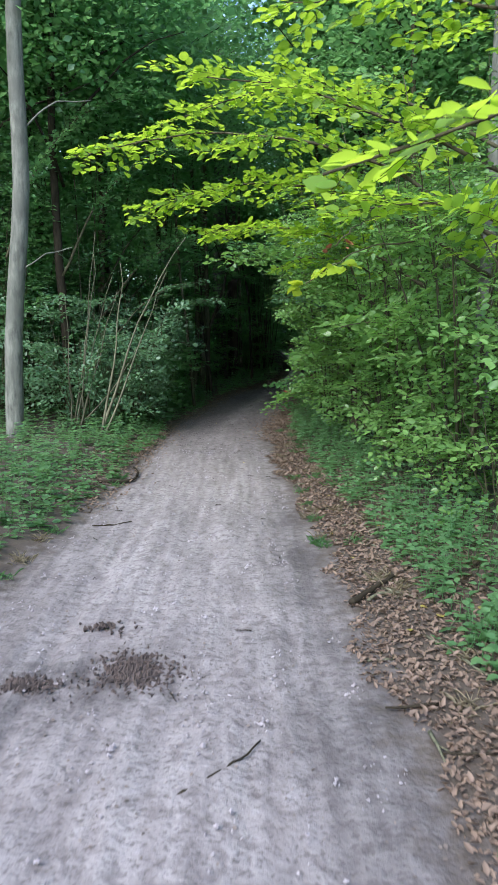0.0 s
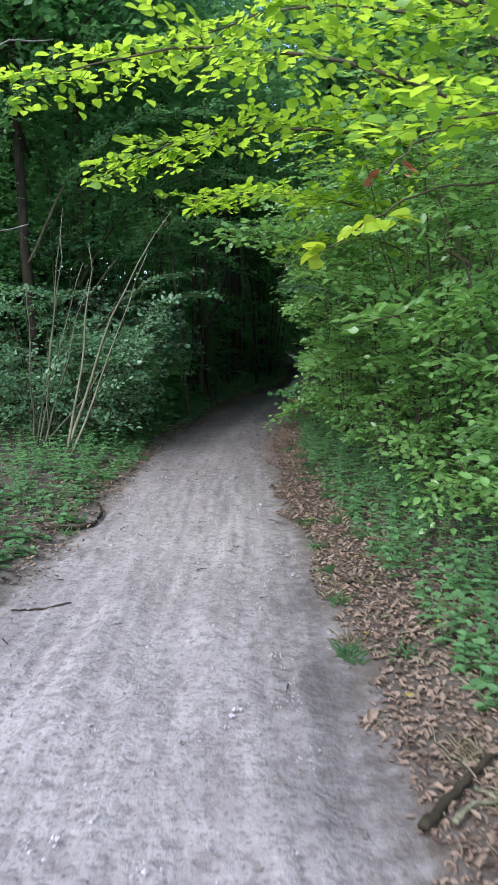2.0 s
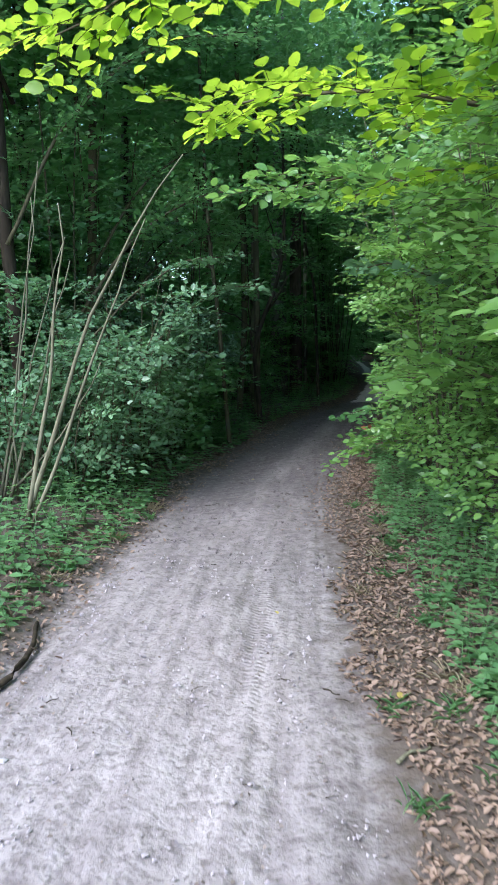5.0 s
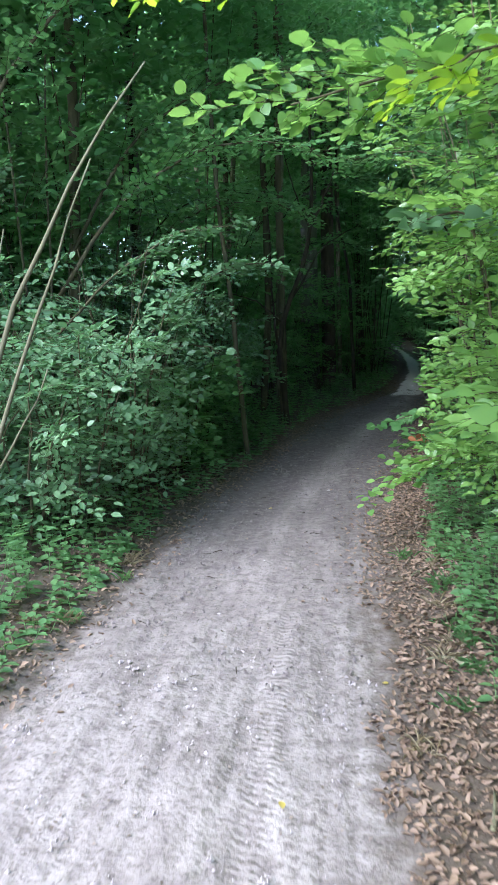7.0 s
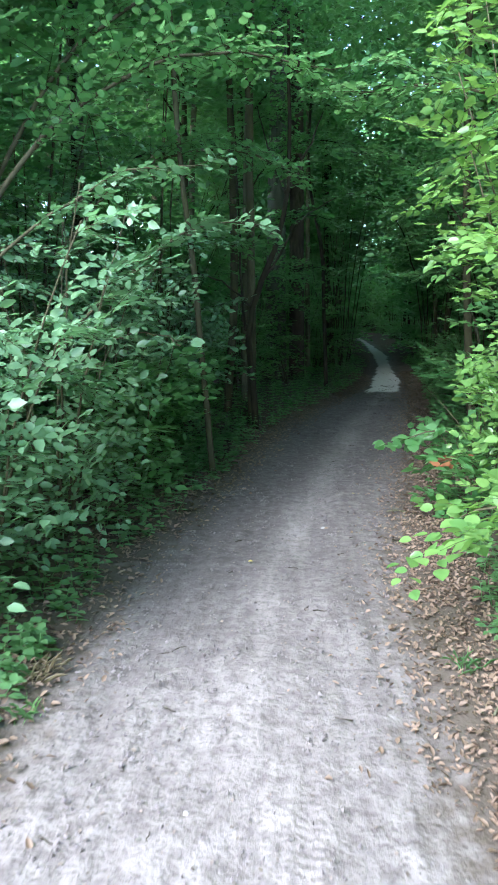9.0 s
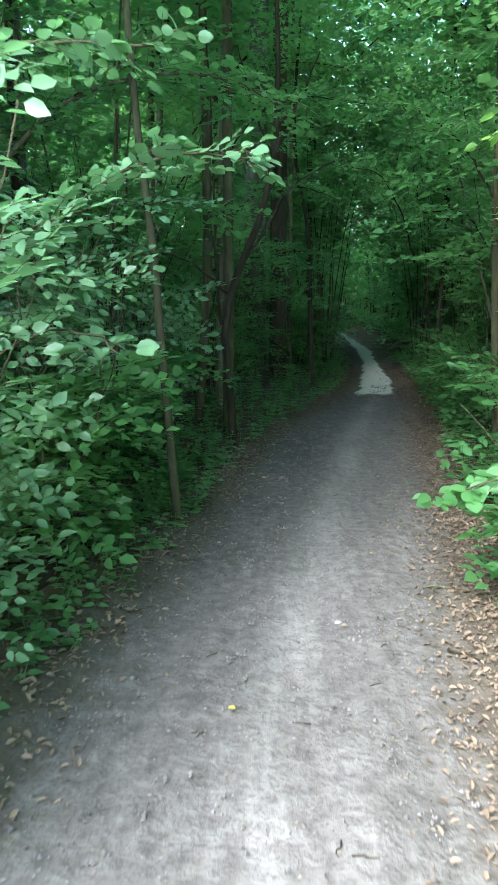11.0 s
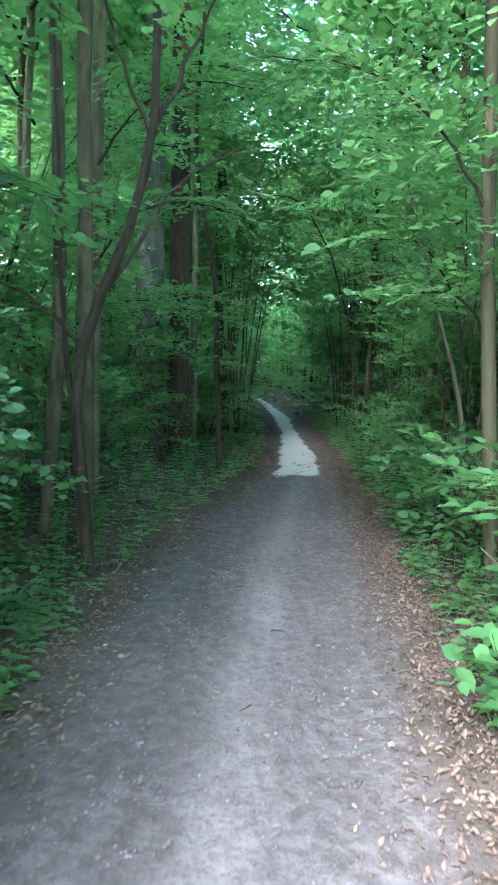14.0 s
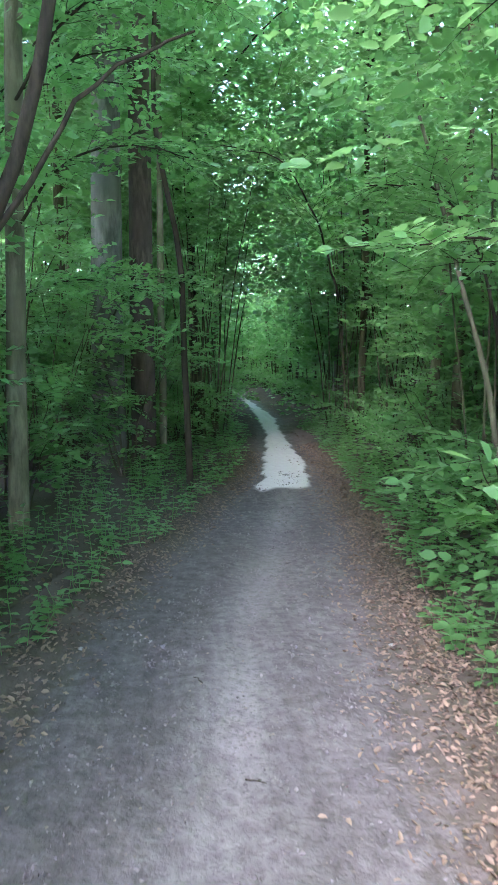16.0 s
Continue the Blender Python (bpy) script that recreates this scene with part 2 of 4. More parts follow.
def build_path():
    """The path's sheet. bare: trodden, not overgrown; humus: dark forest crumbs in the sand, plus the wood's shade put
    in as colour; pale: clean dry sand.
    """
    ys = list(np.arange(-11, 30, 0.045)) + list(np.arange(30, 65.5, 0.2))
    us = np.linspace(-1, 1, 121)
    verts, bare, humus_shade, pale, tread = [], [], [], [], []
    for y in ys:
        c, h = centre(y), half(y) + 0.55
        for u in us:
            x = c + u * h
            edge = (abs(u) * h - half(y)) / 0.45
            inner = 1 - max(0, min(1, edge + 0.5))
            rut = 0.022 * noise.noise((x * 4.2, y * 0.9, 7)) + 0.006 * noise.noise((x * 13, y * 6, 3)) + 0.012 * noise.noise((x * 16, y * 0.7, 11)) * max(0.0, min(1.0, (14 - y) / 4))
            q = u * h
            strip = math.exp(-((q - 0.04) / 0.16) ** 2) * max(0.0, min(1.0, (y - 9) / 4)) * (0.7 + 0.5 * noise.noise((x * 2, y * 1.2, 9)))
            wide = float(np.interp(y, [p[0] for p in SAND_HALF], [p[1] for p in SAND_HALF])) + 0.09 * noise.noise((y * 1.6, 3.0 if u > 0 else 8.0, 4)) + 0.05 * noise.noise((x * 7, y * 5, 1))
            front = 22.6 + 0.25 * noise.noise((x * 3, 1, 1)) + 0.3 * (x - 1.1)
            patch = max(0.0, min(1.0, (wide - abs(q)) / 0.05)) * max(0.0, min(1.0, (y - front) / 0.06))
            z = height(x, y) + 0.004 + rut * inner - 0.012 * strip + 0.02 * patch
            if abs(u) > 0.97:
                z -= 0.06
            verts.append((x, y, z))
            bare.append(max(0.0, min(1.0, 0.5 - edge)))
            spill = math.exp(-((x + 0.75) / 0.28) ** 2 - ((y - 2.95) / 0.3) ** 2) + 0.7 * math.exp(-((x + 1.25) / 0.35) ** 2 - ((y - 2.75) / 0.35) ** 2)
            spill = max(0.0, spill * (0.8 + 1.1 * noise.noise((x * 9, y * 6, 6))))
            rim = max(0.0, min(1.0, (q - 0.3) / 0.6)) * 0.85 + max(0.0, min(1.0, (-q - 0.4) / 0.6)) * 0.6
            spill += max(0.0, rim * (0.75 + 0.9 * noise.noise((x * 3.5, y * 1.8, 12)))) * max(0.0, min(1.0, (10 - y) / 3))
            # beyond y = 8 the darkening also stands in for canopy shade
            humus_shade.append(min(1.0, spill + max(0.0, min(1.0, (y - 8) / 4)) * (1.0 - 0.4 * min(1, strip * 1.2)) * (1.0 if q < 0 else 0.85)))
            off = abs(x - TRACK[0] - TRACK[1] * (y - 8))
            tread.append(min(1.0, max(0.0, 1 - (off / 0.06) ** 2), off / 0.02) * max(0.0, min(1.0, (y - 7.0) * 2, (10.2 - y) * 2)))
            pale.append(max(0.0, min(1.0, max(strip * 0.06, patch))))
    w = len(us)
    faces = [(j * w + i, j * w + i + 1, (j + 1) * w + i + 1, (j + 1) * w + i) for j in range(len(ys) - 1) for i in range(w - 1)]
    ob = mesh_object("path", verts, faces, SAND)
    for key, values in (("bare", bare), ("humus_shade", humus_shade), ("pale", pale), ("tread", tread)):
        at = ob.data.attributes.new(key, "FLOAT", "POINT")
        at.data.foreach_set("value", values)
    return tagged(ob, "grey trodden sandy woodland path with ruts", "path", kind="structure")


path = build_path()


# ---- leaves and wood ----
rng = np.random.default_rng(5)
# a leaf one unit long: outline and midrib, folded along the rib, tip drooping
LEAF_FULL = (np.array([(0, 0, 0), (-.28, .18, .05), (-.38, .46, .07), (-.26, .78, .03), (0, 1, -.08), (.26, .78, .03), (.38, .46, .07), (.28, .18, .05), (0, .5, 0)]),
             [(0, 8, 2, 1), (8, 4, 3, 2), (8, 6, 5, 4), (0, 7, 6, 8)])
LEAF_MEDIUM = (np.array([(0, 0, 0), (-.29, .26, .06), (-.27, .62, .05), (0, 1, -.08), (.27, .62, .05), (.29, .26, .06)]), [(0, 3, 2, 1), (0, 5, 4, 3)])
LEAF_FAR = (np.array([(0, 0, 0), (-.38, .5, .07), (0, 1, -.05), (.38, .5, .07)]), [(0, 2, 1), (0, 3, 2)])
LEAF_CURLED = (np.array([(0, 0, .02), (-.22, .3, .2), (-.16, .72, .16), (.05, 1, -.02), (.2, .66, .1), (.26, .28, .05), (.02, .5, -.04)]),
               [(0, 6, 2, 1), (6, 3, 2), (6, 4, 3), (0, 5, 4, 6)])
LEAF_LONG = (np.array([(0, 0, 0), (-.17, .3, .05), (-.12, .7, .02), (0, 1, -.12), (.12, .7, .02), (.17, .3, .05), (0, .5, -.01)]),
             [(0, 6, 2, 1), (6, 3, 2), (6, 4, 3), (0, 5, 4, 6)])


def unit(v):
    return v / np.maximum(np.linalg.norm(v, axis=-1, keepdims=True), 1e-9)


def leaf_mesh(name, points, ways, ups, sizes, template, material, parent=None):
    """One mesh of many leaves: each at its point, along its way, its upper face to its up."""
    base, faces = template
    ways = unit(ways)
    side = unit(np.cross(ways, ups))
    up = np.cross(side, ways)
    s = np.asarray(sizes)[:, None, None]
    v = points[:, None, :] + s * (base[None, :, 0:1] * side[:, None, :] + base[None, :, 1:2] * ways[:, None, :] + base[None, :, 2:3] * up[:, None, :])
    n, k = len(points), len(base)
    me = bpy.data.meshes.new(name)
    me.vertices.add(n * k)
    me.vertices.foreach_set("co", v.reshape(-1).astype(np.float32))
    loops = np.concatenate([np.array(f) for f in faces])
    counts = np.array([len(f) for f in faces])
    starts = np.concatenate([[0], np.cumsum(counts)[:-1]])
    me.loops.add(n * len(loops))
    me.loops.foreach_set("vertex_index", (np.arange(n)[:, None] * k + loops[None]).reshape(-1).astype(np.int32))
    me.polygons.add(n * len(faces))
    me.polygons.foreach_set("loop_start", (np.arange(n)[:, None] * len(loops) + starts[None]).reshape(-1).astype(np.int32))
    me.polygons.foreach_set("use_smooth", np.ones(n * len(faces), dtype=bool))
    me.update(calc_edges=True)
    me.materials.append(material)
    ob = new(name, me)
    if parent is not None:
        ob.parent = parent
    return ob


class Wood:
    """Collects tapered tubes into one mesh."""
    def __init__(self):
        self.v, self.f = [], []

    def tube(self, pts, r0, r1, sides=7):
        pts = np.asarray(pts, float)
        n = len(pts)
        tan = unit(np.gradient(pts, axis=0))
        ref = np.array([1.0, 0, 0]) if abs(tan[0][0]) < 0.8 else np.array([0, 1.0, 0])
        a = unit(np.cross(tan, ref))
        b = np.cross(tan, a)
        start = len(self.v)
        for i in range(n):
            r = r0 + (r1 - r0) * i / (n - 1)
            for j in range(sides):
                q = 2 * math.pi * j / sides
                self.v.append(pts[i] + r * (math.cos(q) * a[i] + math.sin(q) * b[i]))
        for i in range(n - 1):
            for j in range(sides):
                k = start + i * sides
                self.f.append((k + j, k + (j + 1) % sides, k + sides + (j + 1) % sides, k + sides + j))
        self.f.append(tuple(range(start + sides - 1, start - 1, -1)))
        self.f.append(tuple(range(start + (n - 1) * sides, start + n * sides)))

    def made(self, name, material, parent=None):
        return mesh_object(name, self.v, self.f, material, parent)


def curve(points, n=12, wobble=0.0):
    """A smooth line through a few points, with a little irregular sway."""
    p = np.asarray(points, float)
    d = np.concatenate([[0], np.cumsum(np.linalg.norm(np.diff(p, axis=0), axis=1))])
    t = np.linspace(0, d[-1], n)
    out = np.empty((n, 3))
    m = np.gradient(p, d, axis=0) if len(p) > 2 else np.repeat((p[1:] - p[:1]) / d[-1], 2, axis=0)
    for i, x in enumerate(t):
        k = min(max(np.searchsorted(d, x, side="right") - 1, 0), len(p) - 2)
        h = d[k + 1] - d[k]
        u = (x - d[k]) / h
        out[i] = (2*u**3 - 3*u**2 + 1) * p[k] + (u**3 - 2*u**2 + u) * h * m[k] + (3*u**2 - 2*u**3) * p[k+1] + (u**3 - u**2) * h * m[k+1]
    if wobble:
        w = rng.normal(0, wobble, (n, 3))
        w[0] = 0
        out += w
    return out


def sprays(wood, starts, ways, lengths, leaf_size, spacing=0.045, twigs=5, flat=0.75, droop=0.12, tilt=(0, 0), free=None):
    """Flat leafy sprays: a twig from each start along its way, side twigs in its plane, leaves left and right along them all.
    Returns points, ways, ups and sizes of the leaves."""
    P, W, U, S = [], [], [], []
    for s, w, L in zip(starts, unit(np.asarray(ways, float)), lengths):
        up = unit(np.array([tilt[0] + rng.normal(0, 1 - flat), tilt[1] + rng.normal(0, 1 - flat), 1.0]))
        side = unit(np.cross(w, up))
        up = np.cross(side, w)
        lines = [(s, w, L)]
        for i in range(twigs):
            f = (i + 0.6) / (twigs + 0.4)
            sg = 1 if i % 2 else -1
            way = unit(w * 0.75 + side * sg * (0.75 + rng.normal(0, 0.15)) + up * rng.normal(0, 0.1))
            lines.append((s + w * L * f - np.array([0, 0, droop * L * f * f]), way, L * (0.62 - 0.4 * f) * rng.uniform(0.7, 1.2)))
        for p0, way, ln in lines:
            k = max(2, int(ln / spacing))
            t = (np.arange(k) + rng.uniform(0.2, 0.8, k)) / k
            pts = p0 + way * (t * ln)[:, None] - np.array([0, 0, 1.0]) * (droop * ln * t * t)[:, None]
            sg = np.where(np.arange(k) % 2, 1.0, -1.0)[:, None]
            lw = way * rng.uniform(0.3, 0.9, (k, 1)) + side * sg * rng.uniform(0.5, 1.0, (k, 1)) + rng.normal(0, 0.18, (k, 3))
            lw[-1] = way
            P.append(pts)
            W.append(lw)
            U.append(up + rng.normal(0, 0.38, (k, 3)))
            S.append(leaf_size * rng.uniform(0.65, 1.2, k))
            if wood is not None:
                e = np.array([p0, p0 + way * ln * 0.5 - np.array([0, 0, droop * ln * 0.25]), p0 + way * ln - np.array([0, 0, droop * ln])])
                if free is None or free(e).all():
                    wood.tube(e, 0.0012 + 0.003 * ln, 0.0008, 3)
    return np.concatenate(P), np.concatenate(W), np.concatenate(U), np.concatenate(S)


def cloud(n, centre_, radii, leaf, flat=0.6, shell=0.55):
    """Leaves gathered in clumps through an uneven crown: points, ways, ups, sizes."""
    k = max(3, n // 40)
    d = unit(rng.normal(0, 1, (k, 3)))
    c = np.asarray(centre_) + d * np.asarray(radii) * (shell + (1 - shell) * rng.random((k, 1)) ** 0.5) * rng.uniform(0.6, 1.1, (k, 1))
    i = rng.integers(0, k, n)
    spread = min(radii) * 0.28
    P = c[i] + rng.normal(0, 1, (n, 3)) * spread * np.array([1, 1, 0.45])
    W = unit(rng.normal(0, 1, (n, 3)) * np.array([1, 1, 0.35])) + np.array([0, 0, -0.25])
    U = np.array([0, 0, 1.0]) + rng.normal(0, 1 - flat, (n, 3))
    return P, W, U, leaf * rng.uniform(0.6, 1.25, n)


# ---- vegetation: helpers ----
def centres(y):
    return np.interp(y, [p[1] for p in CENTRE], [p[0] for p in CENTRE])


def halves(y):
    return np.interp(y, [p[0] for p in HALF], [p[1] for p in HALF])


def clear(P, room=0.12, arch=2.05):
    """True for points outside the open way over the path."""
    c, h = centres(P[:, 1]), np.maximum(halves(P[:, 1]), 0.62) + room
    d = np.clip(np.abs(P[:, 0] - c) / h, 0, 1)
    ground_ = 0.024 * np.clip(P[:, 1] - 24, 0, 45)
    return (d >= 1) | (P[:, 2] - ground_ > 1.1 + (arch - 1.1) * np.sqrt(1 - d * d))


def kept(L, mask):
    return tuple(a[mask] for a in L)


def joined(*sets):
    return tuple(np.concatenate(x) for x in zip(*sets))


def shrub(name, base, height_, spread, stems, leaves, leaf, material, bark, label, category="shrub", lean=(0, 0), template=None, low=0.12, room=0.12, arch=2.05, r=0.014, fan=0.8, fine=True, cut=True, tilt=(0, 0)):
    """Many stems fan out from the base and carry flat leafy sprays."""
    thing = new(name)
    x0, y0 = base
    z0 = height(x0, y0) - 0.03
    twigs, sets = Wood(), []
    per = max(1, int(leaves / (stems * 34)))
    for i in range(stems):
        q = 2 * math.pi * (i + rng.uniform(0, 0.8)) / stems
        out = spread * rng.uniform(0.35, 1.0)
        top = np.array([x0 + lean[0] + math.cos(q) * out, y0 + lean[1] + math.sin(q) * out, z0 + height_ * rng.uniform(0.65, 1.0)])
        foot = np.array([x0 + math.cos(q) * 0.08, y0 + math.sin(q) * 0.08, z0])
        mid = foot * 0.45 + top * 0.55 + np.array([-math.cos(q), -math.sin(q), 0.3]) * out * 0.12
        line = curve([foot, mid, top], 10, 0.008)
        w = Wood()
        w.tube(line, r * rng.uniform(0.7, 1.2), 0.003, 6)
        ob = w.made("stem", bark, thing)
        f = low + (1 - low) * rng.random(per) ** 0.8
        k = np.clip((f * 9).astype(int), 0, 8)
        starts = line[k] + (line[k + 1] - line[k]) * ((f * 9) % 1)[:, None]
        a = q + rng.normal(0, 1.1, per)
        ways = np.stack([np.cos(a), np.sin(a), rng.normal(0.12, 0.22, per)], 1)
        sets.append(sprays(twigs if fine else None, starts, ways, rng.uniform(0.35, 0.8, per) * fan, leaf, max(0.045, leaf * 0.66) * max(1, fan * 0.8), tilt=tilt, free=(lambda P: clear(P, room, arch)) if cut else None))
    L = joined(*sets)
    if cut:
        L = kept(L, clear(L[0], room, arch) & (L[0][:, 2] > 0.04))
    if fine:
        tagged(twigs.made("brushwood", bark, thing), kind="stuff")
    leaf_mesh("foliage", *L, template or LEAF_MEDIUM, material, thing)
    return tagged(thing, label, category)


def bough(name, points, r0, count, leaf, material, bark, label, length=(0.35, 0.75), start=0.25, twigs=5, parts=0, spacing=0.045, droop=0.12, parent=None, arch=None):
    """A bough along a line with flat sprays to both sides. parts: how many of its leaves are pieces of their own."""
    thing = new(name)
    line = curve(points, 16, 0.006)
    w = Wood()
    w.tube(line, r0, 0.004, 7)
    limb = w.made("limb", bark, thing)
    tw = Wood()
    f = start + (1 - start) * (np.arange(count) + rng.random(count)) / count
    k = np.clip((f * 15).astype(int), 0, 14)
    starts = line[k] + (line[k + 1] - line[k]) * ((f * 15) % 1)[:, None]
    along = unit(line[k + 1] - line[k])
    side = unit(np.cross(along, np.array([0, 0, 1.0])))
    sg = np.where(np.arange(count) % 2, 1.0, -1.0)[:, None]
    ways = along * rng.uniform(0.3, 0.9, (count, 1)) + side * sg * rng.uniform(0.4, 1.0, (count, 1)) + np.array([0, 0, 1]) * rng.normal(0, 0.12, (count, 1))
    L = sprays(tw, starts, ways, rng.uniform(*length, count) * (1.15 - 0.5 * f), leaf, spacing, twigs, droop=droop)
    if arch:
        L = kept(L, clear(L[0], 0.05, arch))
    tagged(tw.made("brushwood", bark, thing), kind="stuff")
    n = len(L[0])
    pick = np.zeros(n, bool)
    if parts:
        pick[rng.permutation(n)[:parts]] = True
        shapes = [leaf_mesh("leaf", np.zeros((1, 3)), np.array([[0, 1.0, 0]]), np.array([[0, 0, 1.0]]), [1.0], (LEAF_FULL[0] * [wd, 1, dr], LEAF_FULL[1]), material).data
                  for wd, dr in ((1.0, 1.0), (0.9, 2.2), (1.08, 0.3))]
        for o in [o for o in scene.objects if o.name.startswith("leaf") and o.parent is None and o.data in shapes]:
            bpy.data.objects.remove(o)
        for i in np.nonzero(pick)[0]:
            way = unit(L[1][i])
            sd = unit(np.cross(way, L[2][i]))
            up = np.cross(sd, way)
            m = Matrix([[sd[j] * L[3][i], way[j] * L[3][i], up[j] * L[3][i], L[0][i][j]] for j in range(3)] + [[0, 0, 0, 1]])
            o = new("leaf", shapes[i % 3])
            o.parent = limb
            o.matrix_basis = m
    rest = kept(L, ~pick)
    if len(rest[0]):
        tagged(leaf_mesh("foliage", *rest, LEAF_FULL, material, thing), kind="stuff")
    return tagged(thing, label, "branch")


def tree(name, line, r0, r1, bark, label, crowns=(), limbs=(), leaf=0.1, material=None, category="tree", template=None, flat=0.6):
    """A trunk along a line, limbs (line, radius), and crowns (centre, radii, number of leaves)."""
    thing = new(name)
    w = Wood()
    pts = curve(line, 14, 0.004)
    n = len(pts)
    w.tube(np.vstack([pts[0] - np.array([0, 0, 0.1]), pts]), r0 * 1.12, r1, 12)
    w.made("trunk", bark, thing)
    for pl, r in limbs:
        w = Wood()
        w.tube(curve(pl, 12, 0.008), r, 0.006, 8)
        w.made("limb", bark, thing)
    sets = [cloud(k, c, rr, leaf, flat) for c, rr, k in crowns]
    if sets:
        L = joined(*sets)
        L = kept(L, clear(L[0], 0.3, 2.5))
        leaf_mesh("crown", *L, template or LEAF_MEDIUM, material or LEAF_DARK, thing)
    return tagged(thing, label, category)


# ---- entrance, right side: hornbeam hedge over the path ----
for x, y, h, sp, n in ((1.72, 3.0, 1.7, 0.8, 3000), (2.17, 4.6, 3.6, 1.1, 6000), (1.67, 6.2, 3.6, 1.0, 7500), (1.41, 7.8, 3.8, 0.95, 8500), (1.3, 9.3, 3.9, 0.95, 8500),
                       (1.15, 10.9, 3.8, 0.95, 8000), (1.2, 12.5, 3.6, 0.9, 6000), (2.59, 8.6, 4.6, 1.3, 6000), (2.7, 11.5, 4.6, 1.3, 6000), (3.52, 6.2, 4.6, 1.4, 6000), (4.4, 9.5, 4.6, 1.6, 5000)):
    shrub("hazel_hedge_shrub", (x, y), h, sp, 11, int(n * 0.95), 0.068, LEAF_HEDGE, BARK_BROWN, "dense green hazel shrub crowding the sandy path", room=0.62 if y < 10.2 else 0.35, low=0.13, arch=2.2, tilt=(-0.3, -0.3))
for x, y, h in ((1.09, 5.2, 0.9), (0.97, 6.3, 0.85), (0.90, 7.4, 0.9), (0.89, 8.5, 0.85), (0.85, 9.6, 0.9), (0.8, 10.7, 0.8), (1.61, 4.2, 0.9), (1.92, 2.9, 0.9), (1.80, 5.6, 1.1), (1.64, 7.0, 1.2), (1.50, 8.9, 1.1)):
    shrub("hedge_foot_shrub", (x + 0.62, y), h, 0.55, 9, 1100, 0.066, LEAF_HEDGE, BARK_BROWN, "low leafy green shrub at the foot of the hedge", room=0.6 if y < 10 else 0.3, low=0.05, fan=0.8, r=0.008, tilt=(-0.25, -0.25))
# boughs that reach over the path
BOUGHS = [((2.12, 6.4, 2.2), (0.83, 6.6, 3.0), (-0.57, 6.8, 3.25), (-1.66, 7.1, 3.15), 26), ((2.14, 7.0, 2.0), (0.95, 7.2, 2.75), (-0.24, 7.5, 2.95), (-1.18, 7.9, 2.8), 26),
          ((1.87, 8.0, 1.9), (0.88, 8.2, 2.5), (0.08, 8.3, 2.65), (-0.62, 8.4, 2.6), 22), ((1.7, 9.0, 1.6), (0.9, 9.2, 2.2), (0.3, 9.4, 2.5), (-0.25, 9.6, 2.45), 22),
          ((2.29, 5.4, 2.3), (1.20, 5.6, 2.9), (0.30, 5.8, 3.3), (-0.59, 6.1, 3.5), 22), ((1.7, 10.4, 1.5), (1.2, 10.6, 2.0), (0.9, 10.8, 2.2), (0.6, 11.0, 2.2), 12),
          ((2.17, 4.6, 1.6), (1.57, 4.7, 2.1), (1.08, 4.8, 2.3), (0.58, 5.0, 2.3), 16), ((1.93, 6.8, 1.1), (1.33, 6.8, 1.5), (0.93, 6.7, 1.6), (0.68, 6.7, 1.55), 12),
          ((1.6, 9.0, 0.9), (1.1, 9.0, 1.2), (0.8, 9.0, 1.3), (0.55, 9.0, 1.25), 12), ((2.66, 4.2, 2.6), (1.76, 4.3, 3.1), (0.97, 4.5, 3.4), (0.08, 4.8, 3.5), 20),
          ((1.4, 11.4, 0.4), (0.9, 11.4, 0.6), (0.65, 11.4, 0.62), (0.4, 11.45, 0.53), 9), ((2.56, 7.6, 3.2), (1.37, 8.0, 3.9), (0.18, 8.3, 4.1), (-1.01, 8.8, 3.9), 24)]
# high outer boughs take the lit leaf colour, low and inner ones the shaded
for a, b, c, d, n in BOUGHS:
    bough("hornbeam_bough", (a, b, c, d), 0.022, n, 0.086, LEAF_LIT if d[1] < 8.9 and d[2] > 2.0 else LEAF_HEDGE, BARK_BROWN, "bright green hornbeam bough reaching over the sandy path", length=(0.4, 0.85), spacing=0.056)
bough("low_branch", ((1.3, 13.35, 0.15), (0.9, 13.3, 0.55), (0.55, 13.2, 0.68), (0.25, 13.2, 0.6)), 0.01, 11, 0.095, LEAF_MID, BARK_BROWN, "low green branch with broad leaves at the path's edge", (0.12, 0.24), 0.35, 3, 50, 0.06)
bough("dead_sprig", ((1.2, 13.2, 0.1), (0.9, 13.15, 0.4), (0.7, 13.1, 0.5), (0.52, 13.08, 0.48)), 0.006, 3, 0.08, LEAF_RUST, BARK_BROWN, "withered rust-brown leaves on a low twig", (0.1, 0.16), 0.6, 2, 8, 0.06)
bough("dead_sprig", ((0.66, 4.64, 2.2), (0.5, 4.58, 2.14), (0.41, 4.55, 2.06), (0.36, 4.54, 2.0)), 0.003, 2, 0.05, LEAF_RUST, BARK_BROWN, "withered rust-brown leaves hanging under green boughs", (0.06, 0.12), 0.6, 1, 6, 0.06, droop=0.7)
# close branches whose leaves can be told apart
bough("hanging_branch", ((1.81, 0.9, 0.0), (1.61, 1.0, 1.1), (1.17, 1.35, 1.85), (0.73, 1.6, 2.02), (0.3, 1.72, 1.95), (0.02, 1.78, 1.86)), 0.009, 14, 0.078, LEAF_LIT, BARK_BROWN,
      "leafy bright green branch hanging beside the path entrance", (0.25, 0.45), 0.5, 3, 130, 0.06)
